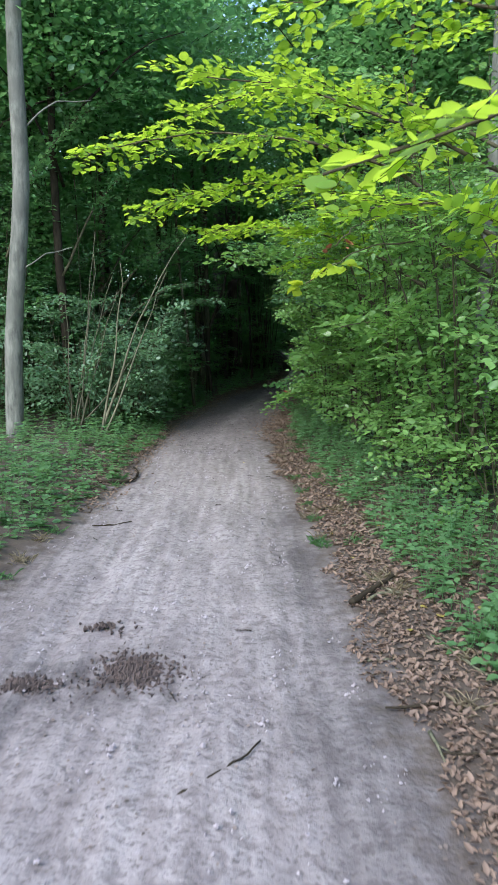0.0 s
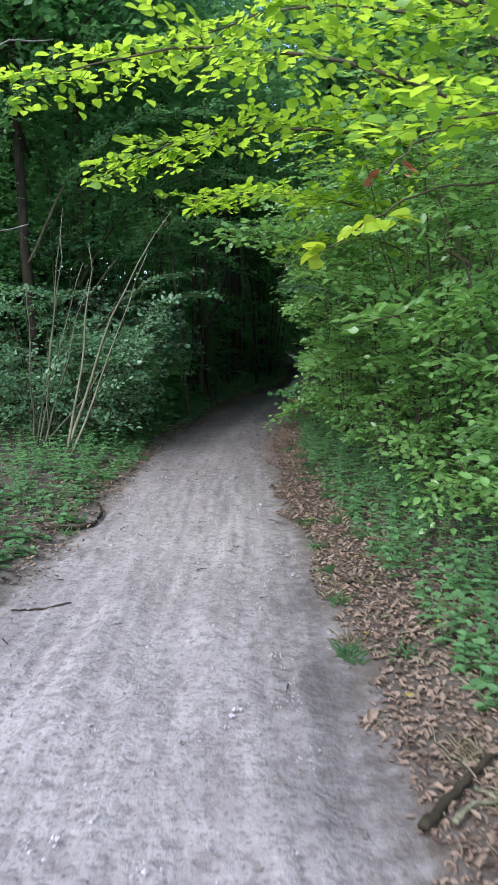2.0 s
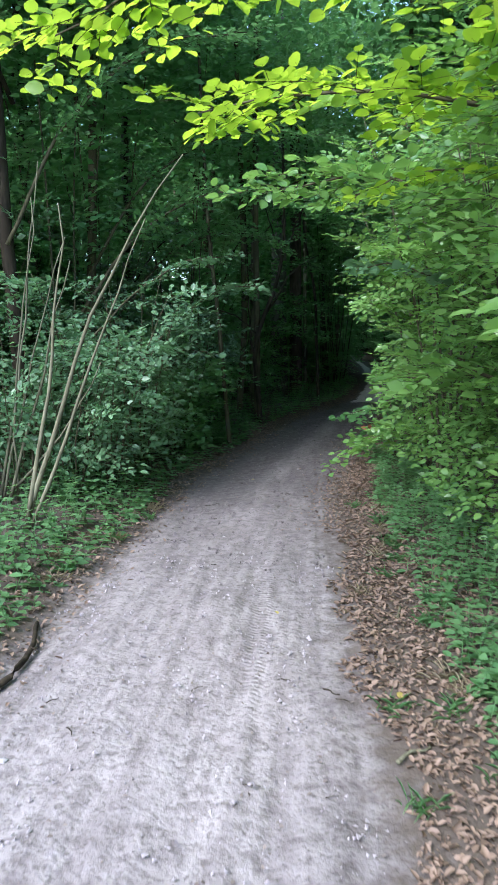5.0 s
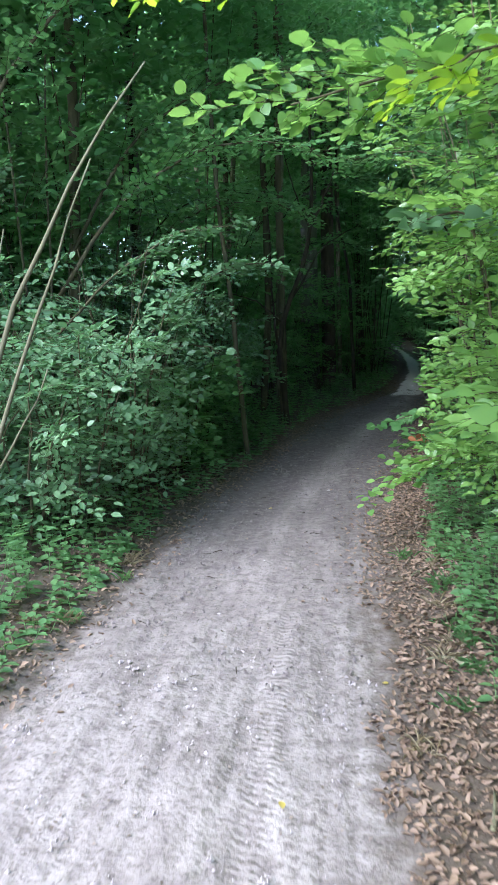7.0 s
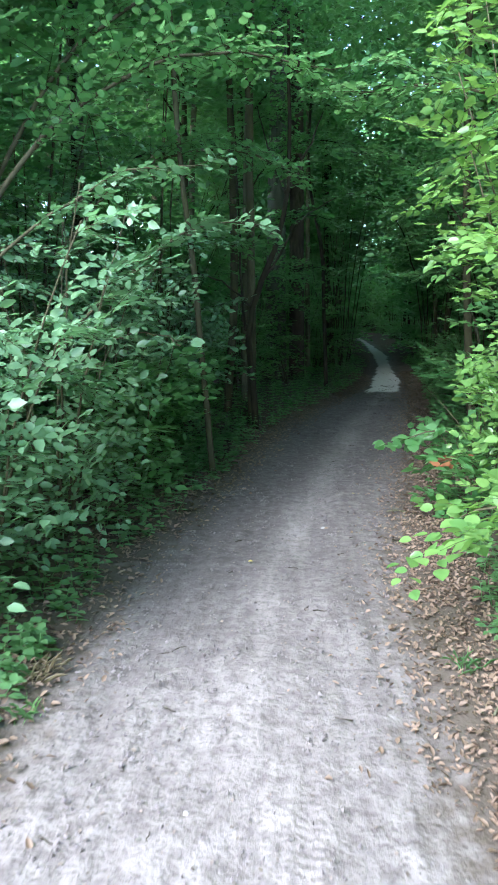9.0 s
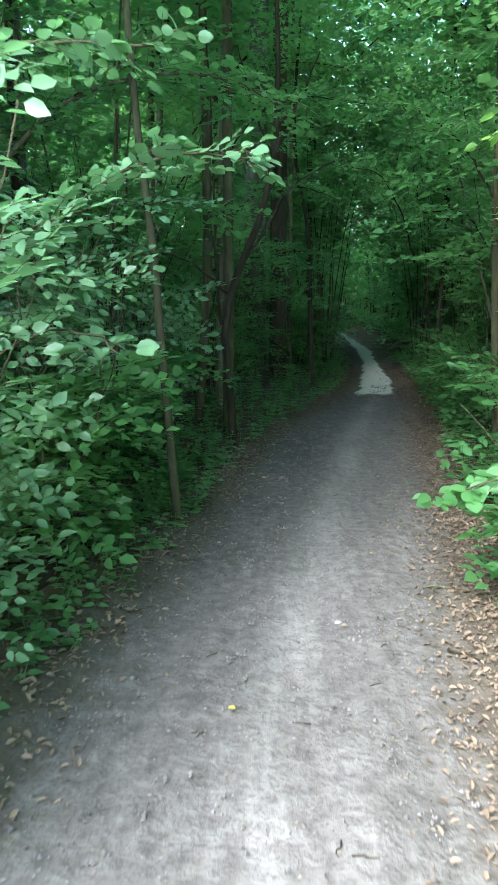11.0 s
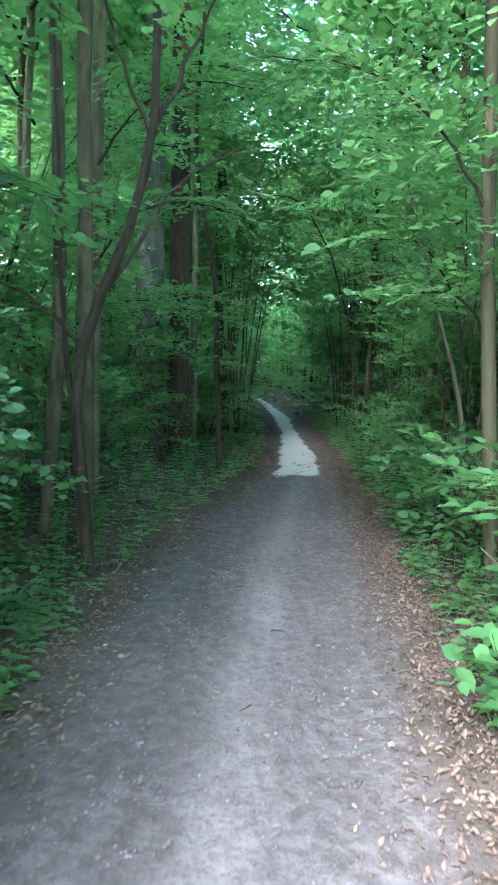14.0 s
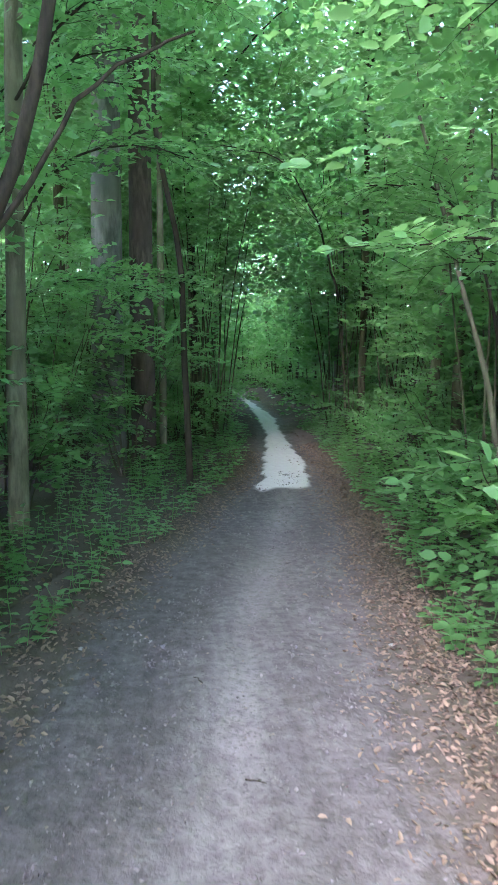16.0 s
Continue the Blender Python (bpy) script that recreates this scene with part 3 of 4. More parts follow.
bough("hanging_branch", ((1.00, 5.2, 2.12), (0.62, 5.2, 2.06), (0.38, 5.18, 1.93), (0.24, 5.16, 1.84)), 0.006, 4, 0.1, LEAF_YELLOW_GREEN, BARK_BROWN,
      "thin branch with large yellow-green leaves", (0.12, 0.22), 0.55, 2, 14, 0.06)
bough("hanging_branch", ((1.58, 8.3, 1.9), (1.09, 8.5, 2.25), (0.59, 8.7, 2.36), (0.19, 8.8, 2.26)), 0.012, 12, 0.078, LEAF_LIT, BARK_BROWN,
      "leafy bright green branch hanging over the path", (0.25, 0.5), 0.2, 3, 150, 0.055)
bough("hanging_branch", ((1.2, 9.6, 1.5), (0.8, 9.6, 1.85), (0.5, 9.55, 1.96), (0.22, 9.45, 1.92)), 0.009, 7, 0.1, LEAF_SHRUB, BARK_BROWN,
      "green leafy branch hanging at the path's edge", (0.2, 0.4), 0.2, 3, 60, 0.06)
tree("young_tree", ((2.39, 8.0, 0.0), (2.39, 8.0, 1.5), (2.43, 8.0, 3.2), (2.47, 8.1, 6.0)), 0.09, 0.05, BARK_GREY, "slim grey-barked tree standing among the hedge shrubs",
     [((2.48, 8.2, 6.0), (1.59, 1.8, 1.4), 2500)], leaf=0.09, material=LEAF_MID)

# ---- entrance, left side ----
tree("beech_tree", ((-3.2, 9.5, 0.1), (-3.17, 9.5, 1.2), (-3.06, 9.5, 2.4), (-2.96, 9.5, 3.4), (-2.97, 9.5, 4.5), (-2.95, 9.5, 5.6), (-2.8, 9.6, 8.5)), 0.11, 0.08, BARK_GREY,
     "smooth grey beech trunk at the wood's edge", [((-3.6, 11.4, 7.4), (2.4, 2.0, 1.5), 2600), ((-3.0, 10.6, 9.0), (2.0, 1.8, 1.2), 1500)],
     [(((-3.0, 9.5, 3.9), (-2.6, 9.55, 4.3), (-2.1, 9.7, 4.4)), 0.015), (((-3.1, 9.5, 2.2), (-2.8, 9.5, 2.45), (-2.4, 9.6, 2.6)), 0.012)], 0.085, LEAF_DARK)


def stems(name, base, lines, r, bark, label):
    thing = new(name)
    for tip, mid in lines:
        w = Wood()
        foot = np.array([base[0] + rng.normal(0, 0.06), base[1] + rng.normal(0, 0.06), height(*base) - 0.02])
        w.tube(curve([foot, mid, tip], 10, 0.012), r * rng.uniform(0.7, 1.1), 0.004, 6)
        w.made("stem", bark, thing)
    return tagged(thing, label, "shrub")


stems("bare_stems", (-2.6, 10.4), [((-2.24, 10.4, 2.6), (-2.42, 10.3, 1.3)), ((-1.95, 10.3, 2.1), (-2.3, 10.4, 1.0)), ((-2.05, 10.5, 2.3), (-2.36, 10.4, 1.2)), ((-1.7, 10.2, 1.3), (-2.2, 10.3, 0.55)),
                                  ((-2.7, 10.5, 2.0), (-2.68, 10.4, 1.0)), ((-2.3, 10.6, 2.9), (-2.45, 10.5, 1.4))], 0.016, BARK_PALE, "cluster of bare pale thin shrub stems on the bank")
stems("leaning_stems", (-2.1, 9.6), [((-0.95, 9.8, 2.75), (-1.42, 9.6, 1.95)), ((-1.2, 9.7, 2.3), (-1.5, 9.6, 1.5)), ((-1.75, 9.6, 2.4), (-1.9, 9.6, 1.2))], 0.02, BARK_PALE, "pale thin stems leaning over the path's edge")
for x, y, h, sp, n, st in ((-2.0, 11.3, 2.0, 0.8, 4200, 9), (-1.95, 12.4, 2.2, 0.8, 4600, 9), (-2.6, 10.7, 1.5, 0.7, 2200, 8), (-2.2, 13.8, 2.2, 0.95, 4600, 9), (-2.9, 11.4, 2.0, 1.0, 3600, 8), (-1.95, 15.4, 1.9, 0.8, 3200, 8), (-3.9, 12.6, 3.2, 1.2, 4500, 9),
                           (-4.3, 10.4, 2.6, 1.2, 3600, 8), (-5.2, 12.5, 4.2, 1.5, 4500, 8), (-3.0, 14.8, 3.4, 1.2, 4500, 8), (-2.2, 10.9, 1.3, 0.7, 1800, 8), (-6.5, 10.6, 3.0, 1.6, 3600, 8)):
    shrub("hazel_shrub", (x, y), h, sp, st, int(n * 0.72), 0.068, LEAF_SHRUB, BARK_BROWN, "grey-green shrub growing on the bank beside the path", room=0.1, fan=0.9, r=0.011, tilt=(0.25, -0.35))
bough("shrub_branch", ((-2.0, 12.6, 1.2), (-1.5, 12.7, 1.75), (-1.0, 12.7, 2.05), (-0.6, 12.75, 2.05)), 0.012, 16, 0.068, LEAF_SHRUB, BARK_BROWN, "pale green leafy branch leaning towards the path", (0.2, 0.45), 0.2, 4, 90)
bough("shrub_branch", ((-2.2, 11.6, 1.5), (-1.8, 12.0, 2.0), (-1.3, 12.2, 2.3), (-0.95, 12.4, 2.35)), 0.012, 14, 0.062, LEAF_SHRUB, BARK_BROWN, "pale green leafy branch leaning towards the path", (0.2, 0.45), 0.2, 4, 0)


for a, b, c, d, n in (((-2.6, 12.6, 1.8), (-1.9, 12.7, 2.7), (-1.0, 12.8, 3.1), (-0.2, 12.9, 3.0), 22), ((-2.8, 13.4, 2.2), (-2.0, 13.5, 3.4), (-1.0, 13.6, 3.9), (0.0, 13.8, 3.9), 24),
                      ((-2.6, 14.4, 1.9), (-1.9, 14.5, 2.7), (-1.1, 14.6, 2.9), (-0.5, 14.7, 2.75), 20), ((-3.0, 11.6, 2.4), (-2.4, 11.8, 3.6), (-1.6, 12.0, 4.3), (-0.6, 12.3, 4.5), 24),
                      ((1.8, 13.2, 2.0), (1.2, 13.4, 2.8), (0.6, 13.6, 3.1), (0.0, 13.8, 3.1), 20), ((-3.6, 10.8, 2.6), (-3.2, 11.0, 3.8), (-2.6, 11.2, 4.6), (-1.8, 11.4, 5.0), 24)):
    bough("beech_bough", (a, b, c, d), 0.022, n, 0.064, LEAF_MID, BARK_BROWN, "dark green leafy bough closing over the woodland path", length=(0.4, 0.9), spacing=0.046)


# ---- the wood: named trunks along the path ----
tree("forked_tree", ((-1.0, 17.3, 0.0), (-1.05, 17.3, 0.7), (-1.09, 17.3, 1.36), (-1.0, 17.3, 1.74), (-0.77, 17.3, 2.31), (-0.62, 17.3, 2.92), (-0.6, 17.3, 3.5), (-0.62, 17.3, 5.0)), 0.044, 0.016, BARK_DARK, "dark forked tree with a curved limb beside the path",
     [((-0.3, 18.0, 5.4), (1.8, 1.8, 1.3), 3000)],
     [(((-1.13, 17.3, 1.3), (-1.2, 17.35, 1.9), (-1.22, 17.4, 2.8), (-1.3, 17.4, 4.2)), 0.018),
      (((-0.93, 17.3, 1.9), (-0.7, 17.35, 2.25), (-0.45, 17.4, 2.66), (-0.02, 17.5, 2.92)), 0.018), (((-0.63, 17.3, 2.9), (-0.44, 17.3, 3.32), (-0.2, 17.4, 3.9)), 0.022),
      (((-1.05, 17.3, 1.6), (-1.5, 17.2, 1.95), (-1.9, 17.0, 2.05)), 0.014), (((-0.63, 17.3, 2.92), (-0.82, 17.4, 3.4), (-1.0, 17.5, 4.0)), 0.014)], 0.09, LEAF_MID)
tree("young_tree", ((-1.09, 17.75, 0.05), (-1.1, 17.75, 2.0), (-1.12, 17.75, 3.8), (-1.1, 17.8, 7)), 0.056, 0.04, BARK_BROWN, "straight brown trunk growing close behind a forked tree", [((-1.1, 18, 7), (2, 2, 1.6), 2500)], leaf=0.1)
tree("young_tree", ((-1.47, 18.2, 0.1), (-1.36, 18.2, 2.0), (-1.4, 18.2, 4.0), (-1.5, 18.2, 7)), 0.055, 0.035, BARK_BROWN, "thin brown trunk with rough bark among green undergrowth", [((-1.6, 18.4, 7), (2, 2, 1.6), 2000)], leaf=0.1)
tree("young_tree", ((-1.2, 14.5, 0.0), (-1.29, 14.5, 1.0), (-1.33, 14.5, 1.6), (-1.46, 14.5, 2.9), (-1.6, 14.6, 5.5)), 0.028, 0.018, BARK_BROWN, "slender brown leaning stem at the path's edge", [((-1.7, 14.8, 5.6), (1.2, 1.2, 1.0), 1200)], leaf=0.09)
tree("beech_tree", ((-1.0, 23.5, 0.0), (-1.02, 23.5, 2.5), (-1.0, 23.5, 5), (-0.95, 23.5, 10)), 0.2, 0.13, BARK_OLD, "thick old grey trunk standing in the wood", [((-1, 24, 9), (3, 3, 2), 3500)], leaf=0.13)
tree("pine_tree", ((-0.58, 23.7, 0.0), (-0.6, 23.7, 2.5), (-0.62, 23.7, 5), (-0.6, 23.7, 10)), 0.15, 0.11, BARK_RED, "dark reddish-brown trunk close beside a grey trunk", [((-0.4, 24, 9), (2.6, 2.6, 2), 2500)], leaf=0.13)
tree("young_tree", ((0.0, 22.0, 0.1), (-0.06, 22, 1.4), (-0.14, 22, 2.85), (-0.33, 22, 3.7), (-0.3, 22, 6)), 0.035, 0.02, BARK_DARK, "slim dark sapling stem near the path", [((-0.3, 22.2, 5.8), (1.2, 1.2, 1), 1200)], leaf=0.1)
tree("young_tree", ((-0.35, 24.5, 0.1), (-0.38, 24.5, 3), (-0.4, 24.5, 7)), 0.05, 0.035, BARK_PALE, "pale slim trunk in the wood", [((-0.4, 24.6, 7), (1.6, 1.6, 1.4), 1200)], leaf=0.11)
tree("young_tree", ((1.64, 17.0, 0.1), (1.56, 17, 1.2), (1.5, 17, 2.0), (1.44, 17, 3.3), (1.4, 17.1, 7)), 0.046, 0.034, BARK_BROWN, "straight brown trunk standing beside the path", [((1.5, 17.3, 7), (2, 2, 1.5), 2500)], leaf=0.1)
tree("young_tree", ((2.3, 19.2, 0.1), (2.15, 19.2, 1.2), (1.85, 19.2, 2.2), (1.6, 19.3, 3.2)), 0.025, 0.012, BARK_PALE, "thin leaning pale sapling in the undergrowth", [((1.6, 19.4, 3.6), (0.9, 0.9, 0.6), 900)], leaf=0.08, material=LEAF_MID)
tree("young_tree", ((-1.35, 19.8, 0.1), (-1.32, 19.8, 2.6), (-1.28, 19.8, 4.6), (-1.2, 19.8, 8)), 0.075, 0.05, BARK_PALE, "tall pale straight trunk in the wood", [((-1.2, 20, 8), (2, 2, 1.5), 2000)], leaf=0.11)

for x, y, h, sp, n in ((1.35, 15.0, 1.1, 0.6, 900), (1.0, 13.3, 0.7, 0.5, 600), (1.7, 16.2, 1.3, 0.7, 900), (1.9, 18.0, 1.2, 0.7, 900), (2.5, 20.5, 1.3, 0.8, 900)):
    shrub("hazel_sapling", (x, y), h, sp, 7, n, 0.1, LEAF_DARK, BARK_BROWN, "low hazel sapling with broad green leaves beside the path", "sapling", room=0.06, fan=0.75, r=0.008)
for x, y, h in ((2.7, 13.4, 3.6), (3.0, 15.0, 3.8), (2.9, 16.8, 3.4)):
    shrub("hazel_shrub", (x, y), h, 1.2, 9, 4200, 0.085, LEAF_MID, BARK_BROWN, "tall green hazel shrub in the shaded undergrowth", room=0.7, fan=1.0, r=0.012)
for x, y, h, sp, n in ((-1.75, 13.6, 1.6, 0.7, 1300), (-2.0, 16.2, 1.5, 0.7, 1300), (-1.9, 18.9, 1.3, 0.7, 1200), (-1.5, 20.6, 1.2, 0.6, 1000)):
    shrub("hazel_sapling", (x, y), h, sp, 7, n, 0.09, LEAF_MID, BARK_BROWN, "low leafy sapling beside the shaded path", "sapling", room=0.06, fan=0.8, r=0.008)
for x, y, h in ((-1.75, 21.0, 4.2), (-0.7, 22.6, 1.6), (-1.6, 22.3, 2.6)):
    shrub("beech_sapling", (x, y), h, 0.9, 5, 1500, 0.085, LEAF_MID, BARK_BROWN, "slender young beech with green leaves beside old trunks", "sapling", room=0.25, fan=1.1, r=0.012)
# leafy layers between the trunks
for a, b, c, d, n in (((-2.7, 16.1, 1.7), (-2.1, 16.1, 2.2), (-1.6, 16.1, 2.35), (-0.95, 16.2, 2.25), 18), ((-2.8, 15.6, 2.3), (-2.2, 15.6, 3.0), (-1.6, 15.7, 3.2), (-0.9, 15.8, 3.1), 18),
                      ((-1.35, 19.8, 2.4), (-0.9, 19.6, 2.9), (-0.5, 19.5, 3.0), (0.0, 19.4, 2.9), 16), ((-1.35, 19.8, 3.3), (-0.9, 19.5, 3.8), (-0.4, 19.3, 4.0), (0.3, 19.2, 3.9), 20),
                      ((-1.0, 23.4, 1.9), (-0.7, 22.6, 2.3), (-0.4, 22.2, 2.4), (0.1, 21.9, 2.3), 16), ((-1.9, 21.0, 1.7), (-1.4, 20.8, 2.1), (-0.9, 20.7, 2.2), (-0.4, 20.6, 2.1), 16),
                      ((1.5, 17.0, 2.4), (1.1, 17.0, 3.0), (0.7, 17.1, 3.3), (0.1, 17.2, 3.4), 18), ((1.7, 17.4, 1.5), (1.5, 17.3, 1.9), (1.25, 17.2, 2.0), (0.95, 17.2, 1.95), 12),
                      ((-2.0, 21.6, 3.4), (-1.4, 21.5, 4.2), (-0.8, 21.4, 4.4), (0.0, 21.3, 4.3), 22), ((-2.2, 20.6, 2.9), (-1.6, 20.5, 3.6), (-1.0, 20.5, 3.8), (-0.3, 20.4, 3.7), 20),
                      ((-2.0, 22.2, 4.2), (-1.3, 22.1, 5.0), (-0.6, 22.0, 5.2), (0.4, 21.9, 5.1), 24), ((2.2, 19.2, 1.6), (1.9, 19.0, 2.3), (1.6, 18.9, 2.6), (1.1, 18.8, 2.6), 16), ((1.6, 22.0, 2.2), (1.3, 21.8, 3.0), (0.9, 21.6, 3.5), (0.3, 21.5, 3.6), 18)):
    bough("beech_bough", (a, b, c, d), 0.014, n, 0.07, LEAF_MID, BARK_DARK, "green layered beech bough among the trunks", length=(0.35, 0.75), spacing=0.05)
bough("low_branch", ((-2.2, 13.2, 1.0), (-1.6, 12.9, 1.35), (-1.25, 12.6, 1.36), (-1.12, 12.4, 1.3)), 0.008, 6, 0.08, LEAF_SHRUB, BARK_BROWN, "pale green leafy branch beside the path", (0.15, 0.3), 0.45, 2, 30, 0.06)

# ---- the wood behind: a few kinds, set out again and again ----
r2 = np.random.default_rng(21)


def away(k):
    return Vector((-30.0 - 6 * k, -6.0, height(-30.0 - 6 * k, -6.0)))


def set_out(kinds, places):
    """Puts a copy of a kind at each place (kind, x, y, turn, size), then takes the patterns away."""
    for k, x, y, a, s in places:
        if -2.3 < x < 0.1 and 16.5 < y < 23.3 or -1.7 < x < 0.3 and 12 < y < 17.3:
            continue
        copy_thing(kinds[k], pose(x, y, height(x, y), 0, 0, a) @ Matrix.Scale(s, 4) @ Matrix.Translation(-away(k)))
    for o in kinds:
        for c in list(o.children):
            bpy.data.objects.remove(c)
        bpy.data.objects.remove(o)


BUSH = [shrub("understorey_bush", away(i)[:2], h, sp, 8, n, lf, m, BARK_BROWN, "green understorey bush in the shade of the wood", "bush", low=0.1, fan=1.1, fine=False, cut=False, template=LEAF_FAR)
        for i, (h, sp, n, lf, m) in enumerate(((1.1, 0.7, 1600, 0.075, LEAF_MID), (2.6, 1.1, 2600, 0.092, LEAF_DARK), (3.6, 1.4, 3000, 0.102, LEAF_MID), (0.8, 0.6, 1300, 0.07, LEAF_MID),
                                               (1.1, 0.7, 900, 0.12, LEAF_MID), (2.6, 1.1, 1500, 0.145, LEAF_DARK), (3.6, 1.4, 1700, 0.155, LEAF_MID), (0.8, 0.6, 800, 0.11, LEAF_MID)))]
places = []
for i in range(170):
    y = r2.uniform(13, 62)
    sd = 1 if i % 2 else -1
    near = i % 3 == 0
    k = (0, 3)[i // 3 % 2] if near else (1, 2)[i // 2 % 2]
    off = half(y) + ((1.05 + r2.exponential(0.5)) if near else (2.1 + r2.exponential(2.6)))
    if sd > 0 and y < 20:
        off -= 0.15
    places.append((k, centre(y) + sd * off, y, r2.uniform(0, 360), r2.uniform(0.8, 1.25)))
for i in range(60):
    y = r2.uniform(13.5, 27)
    sd = 1 if i % 2 else -1
    places.append(((1, 0, 2)[i % 3], centre(y) + sd * (half(y) + (1.55, 1.2, 2.2)[i % 3] + r2.exponential(0.9)), y, r2.uniform(0, 360), r2.uniform(0.8, 1.15)))
for i in range(14):
    places.append((2, r2.uniform(-3, 9), r2.uniform(57, 63), r2.uniform(0, 360), 1.3))
for i in range(16):
    places.append((1 + i % 2, 2.7 + 0.25 * i, 53.5 + r2.uniform(0, 6), r2.uniform(0, 360), 1.3))
    places.append((1 + i % 2, -1.5 + 0.3 * i, 61 + r2.uniform(0, 2), r2.uniform(0, 360), 1.4))
set_out(BUSH, [(k + 4 if p[1] > 31 or abs(p[0]) > 5 else k, *p) for k, *p in places])

# saplings with layered sprays: low ones stand back, high ones reach over the path
SAPLING = [shrub("beech_sapling", away(i)[:2], h, sp, 4, n, lf, m, BARK_BROWN, "slender young beech with layers of green leaves", "sapling", low=lo, fan=1.7, r=0.015, fine=False, cut=False, template=LEAF_MEDIUM if lo > 0.3 and i < 4 else LEAF_FAR)
           for i, (h, sp, n, lf, m, lo) in enumerate(((5.5, 1.2, 4400, 0.095, LEAF_MID, 0.06), (6.5, 1.4, 4800, 0.105, LEAF_DARK, 0.1), (6.0, 1.3, 3400, 0.095, LEAF_MID, 0.42), (7.0, 1.6, 3600, 0.11, LEAF_MID, 0.4),
                                                        (5.5, 1.2, 2400, 0.15, LEAF_MID, 0.06), (6.5, 1.4, 2600, 0.165, LEAF_DARK, 0.1), (6.0, 1.3, 2000, 0.15, LEAF_MID, 0.42), (7.0, 1.6, 2200, 0.17, LEAF_MID, 0.4)))]
places = []
for i in range(120):
    y = 12.8 + (i + r2.random()) * 50 / 120
    sd = 1 if i % 2 else -1
    low_ = i // 2 % 2
    k = (0, 1)[i // 4 % 2] if low_ or y > 30 else (2, 3)[i // 4 % 2]
    off = half(y) + ((2.4 + r2.exponential(2.2)) if low_ else (0.9 + r2.exponential(1.0)))
    if y < 15 and not low_:
        off += 0.6
    places.append((k, centre(y) + sd * off, y, r2.uniform(0, 360), r2.uniform(0.85, 1.2)))
for i in range(34):
    y = r2.uniform(26, 56)
    places.append((2 + i % 2 if y < 30 else i % 2, centre(y) + (1 if i % 2 else -1) * (r2.uniform(0.9, 1.5) if y < 30 else r2.uniform(1.5, 2.6)), y, r2.uniform(0, 360), r2.uniform(0.9, 1.2)))
for i in range(26):
    sd = 1 if i % 2 else -1
    places.append((i % 2, sd * r2.uniform(3.5, 9) - (0.5 if sd < 0 else -1.5), r2.uniform(10.5, 16), r2.uniform(0, 360), r2.uniform(0.9, 1.3)))
set_out(SAPLING, [(k + 4 if p[1] > 29 or abs(p[0]) > 5.5 else k, *p) for k, *p in places])

# tall trees whose crowns close the leaf roof
TALL = []
for i in range(5):
    b0 = away(i)
    thing = new("tall_tree")
    r = (0.06, 0.09, 0.05, 0.14, 0.075)[i]
    bend = rng.normal(0, 0.15, 2)
    w = Wood()
    w.tube(curve([tuple(b0 - Vector((0, 0, 0.1))), (b0.x + bend[0], b0.y + bend[1], b0.z + 3.2), (b0.x + bend[0] * 0.5, b0.y - bend[1], b0.z + 7.6)], 12, 0.01), r * 1.1, r * 0.6, 9)
    w.made("trunk", (BARK_BROWN, BARK_GREY, BARK_DARK, BARK_GREY, BARK_PALE)[i], thing)
    for j in range(4):
        q = j * 1.6 + rng.uniform(0, 0.6)
        w = Wood()
        w.tube(curve([(b0.x, b0.y, b0.z + 5.6 + 0.4 * j), (b0.x + math.cos(q) * 1.1, b0.y + math.sin(q) * 1.1, b0.z + 6.8), (b0.x + math.cos(q) * 2.5, b0.y + math.sin(q) * 2.5, b0.z + 7.6)], 6, 0.03), r * 0.4, 0.008, 5)
        w.made("limb", BARK_DARK, thing)
    L = joined(cloud(1700, (b0.x, b0.y, b0.z + 7.8), (3.0, 3.0, 1.3), 0.26, 0.55, 0.2), cloud(700, (b0.x, b0.y, b0.z + 5.8), (2.5, 2.5, 1.1), 0.14, 0.55, 0.3))
    leaf_mesh("crown", *L, LEAF_FAR, LEAF_DARK, thing)
    TALL.append(tagged(thing, ("tall slim brown-barked tree", "tall grey-barked tree", "tall thin dark-barked tree", "tall stout grey beech tree", "tall slim pale-barked tree")[i] + " with a leafy crown", "tree", group="tall trees of the wood"))
places = []
for j in range(16):
    for i in range(9):
        y = 15.2 + j * 3.2 + r2.uniform(-0.8, 0.8)
        o = (i - 4) * 3.2 + r2.uniform(-0.8, 0.8)
        if abs(o) < (1.9 if y < 27 else 1.3):
            o = math.copysign((1.9 if y < 27 else 1.3) + r2.uniform(0, 0.5), o)
        if y < 26 and o > -3 and o < 0:
            o -= 1.6
        if y < 26 and o < -3 and r2.random() < 0.3:
            continue
        if y > 25 and abs(o) > 1.6 and r2.random() < (0.35 if o > 2.5 and y > 30 else 0.2):
            continue
        places.append((int(r2.integers(0, 5)), centre(min(y, 50)) + o, y, r2.uniform(0, 360), r2.uniform(0.9, 1.15)))
set_out(TALL, places)

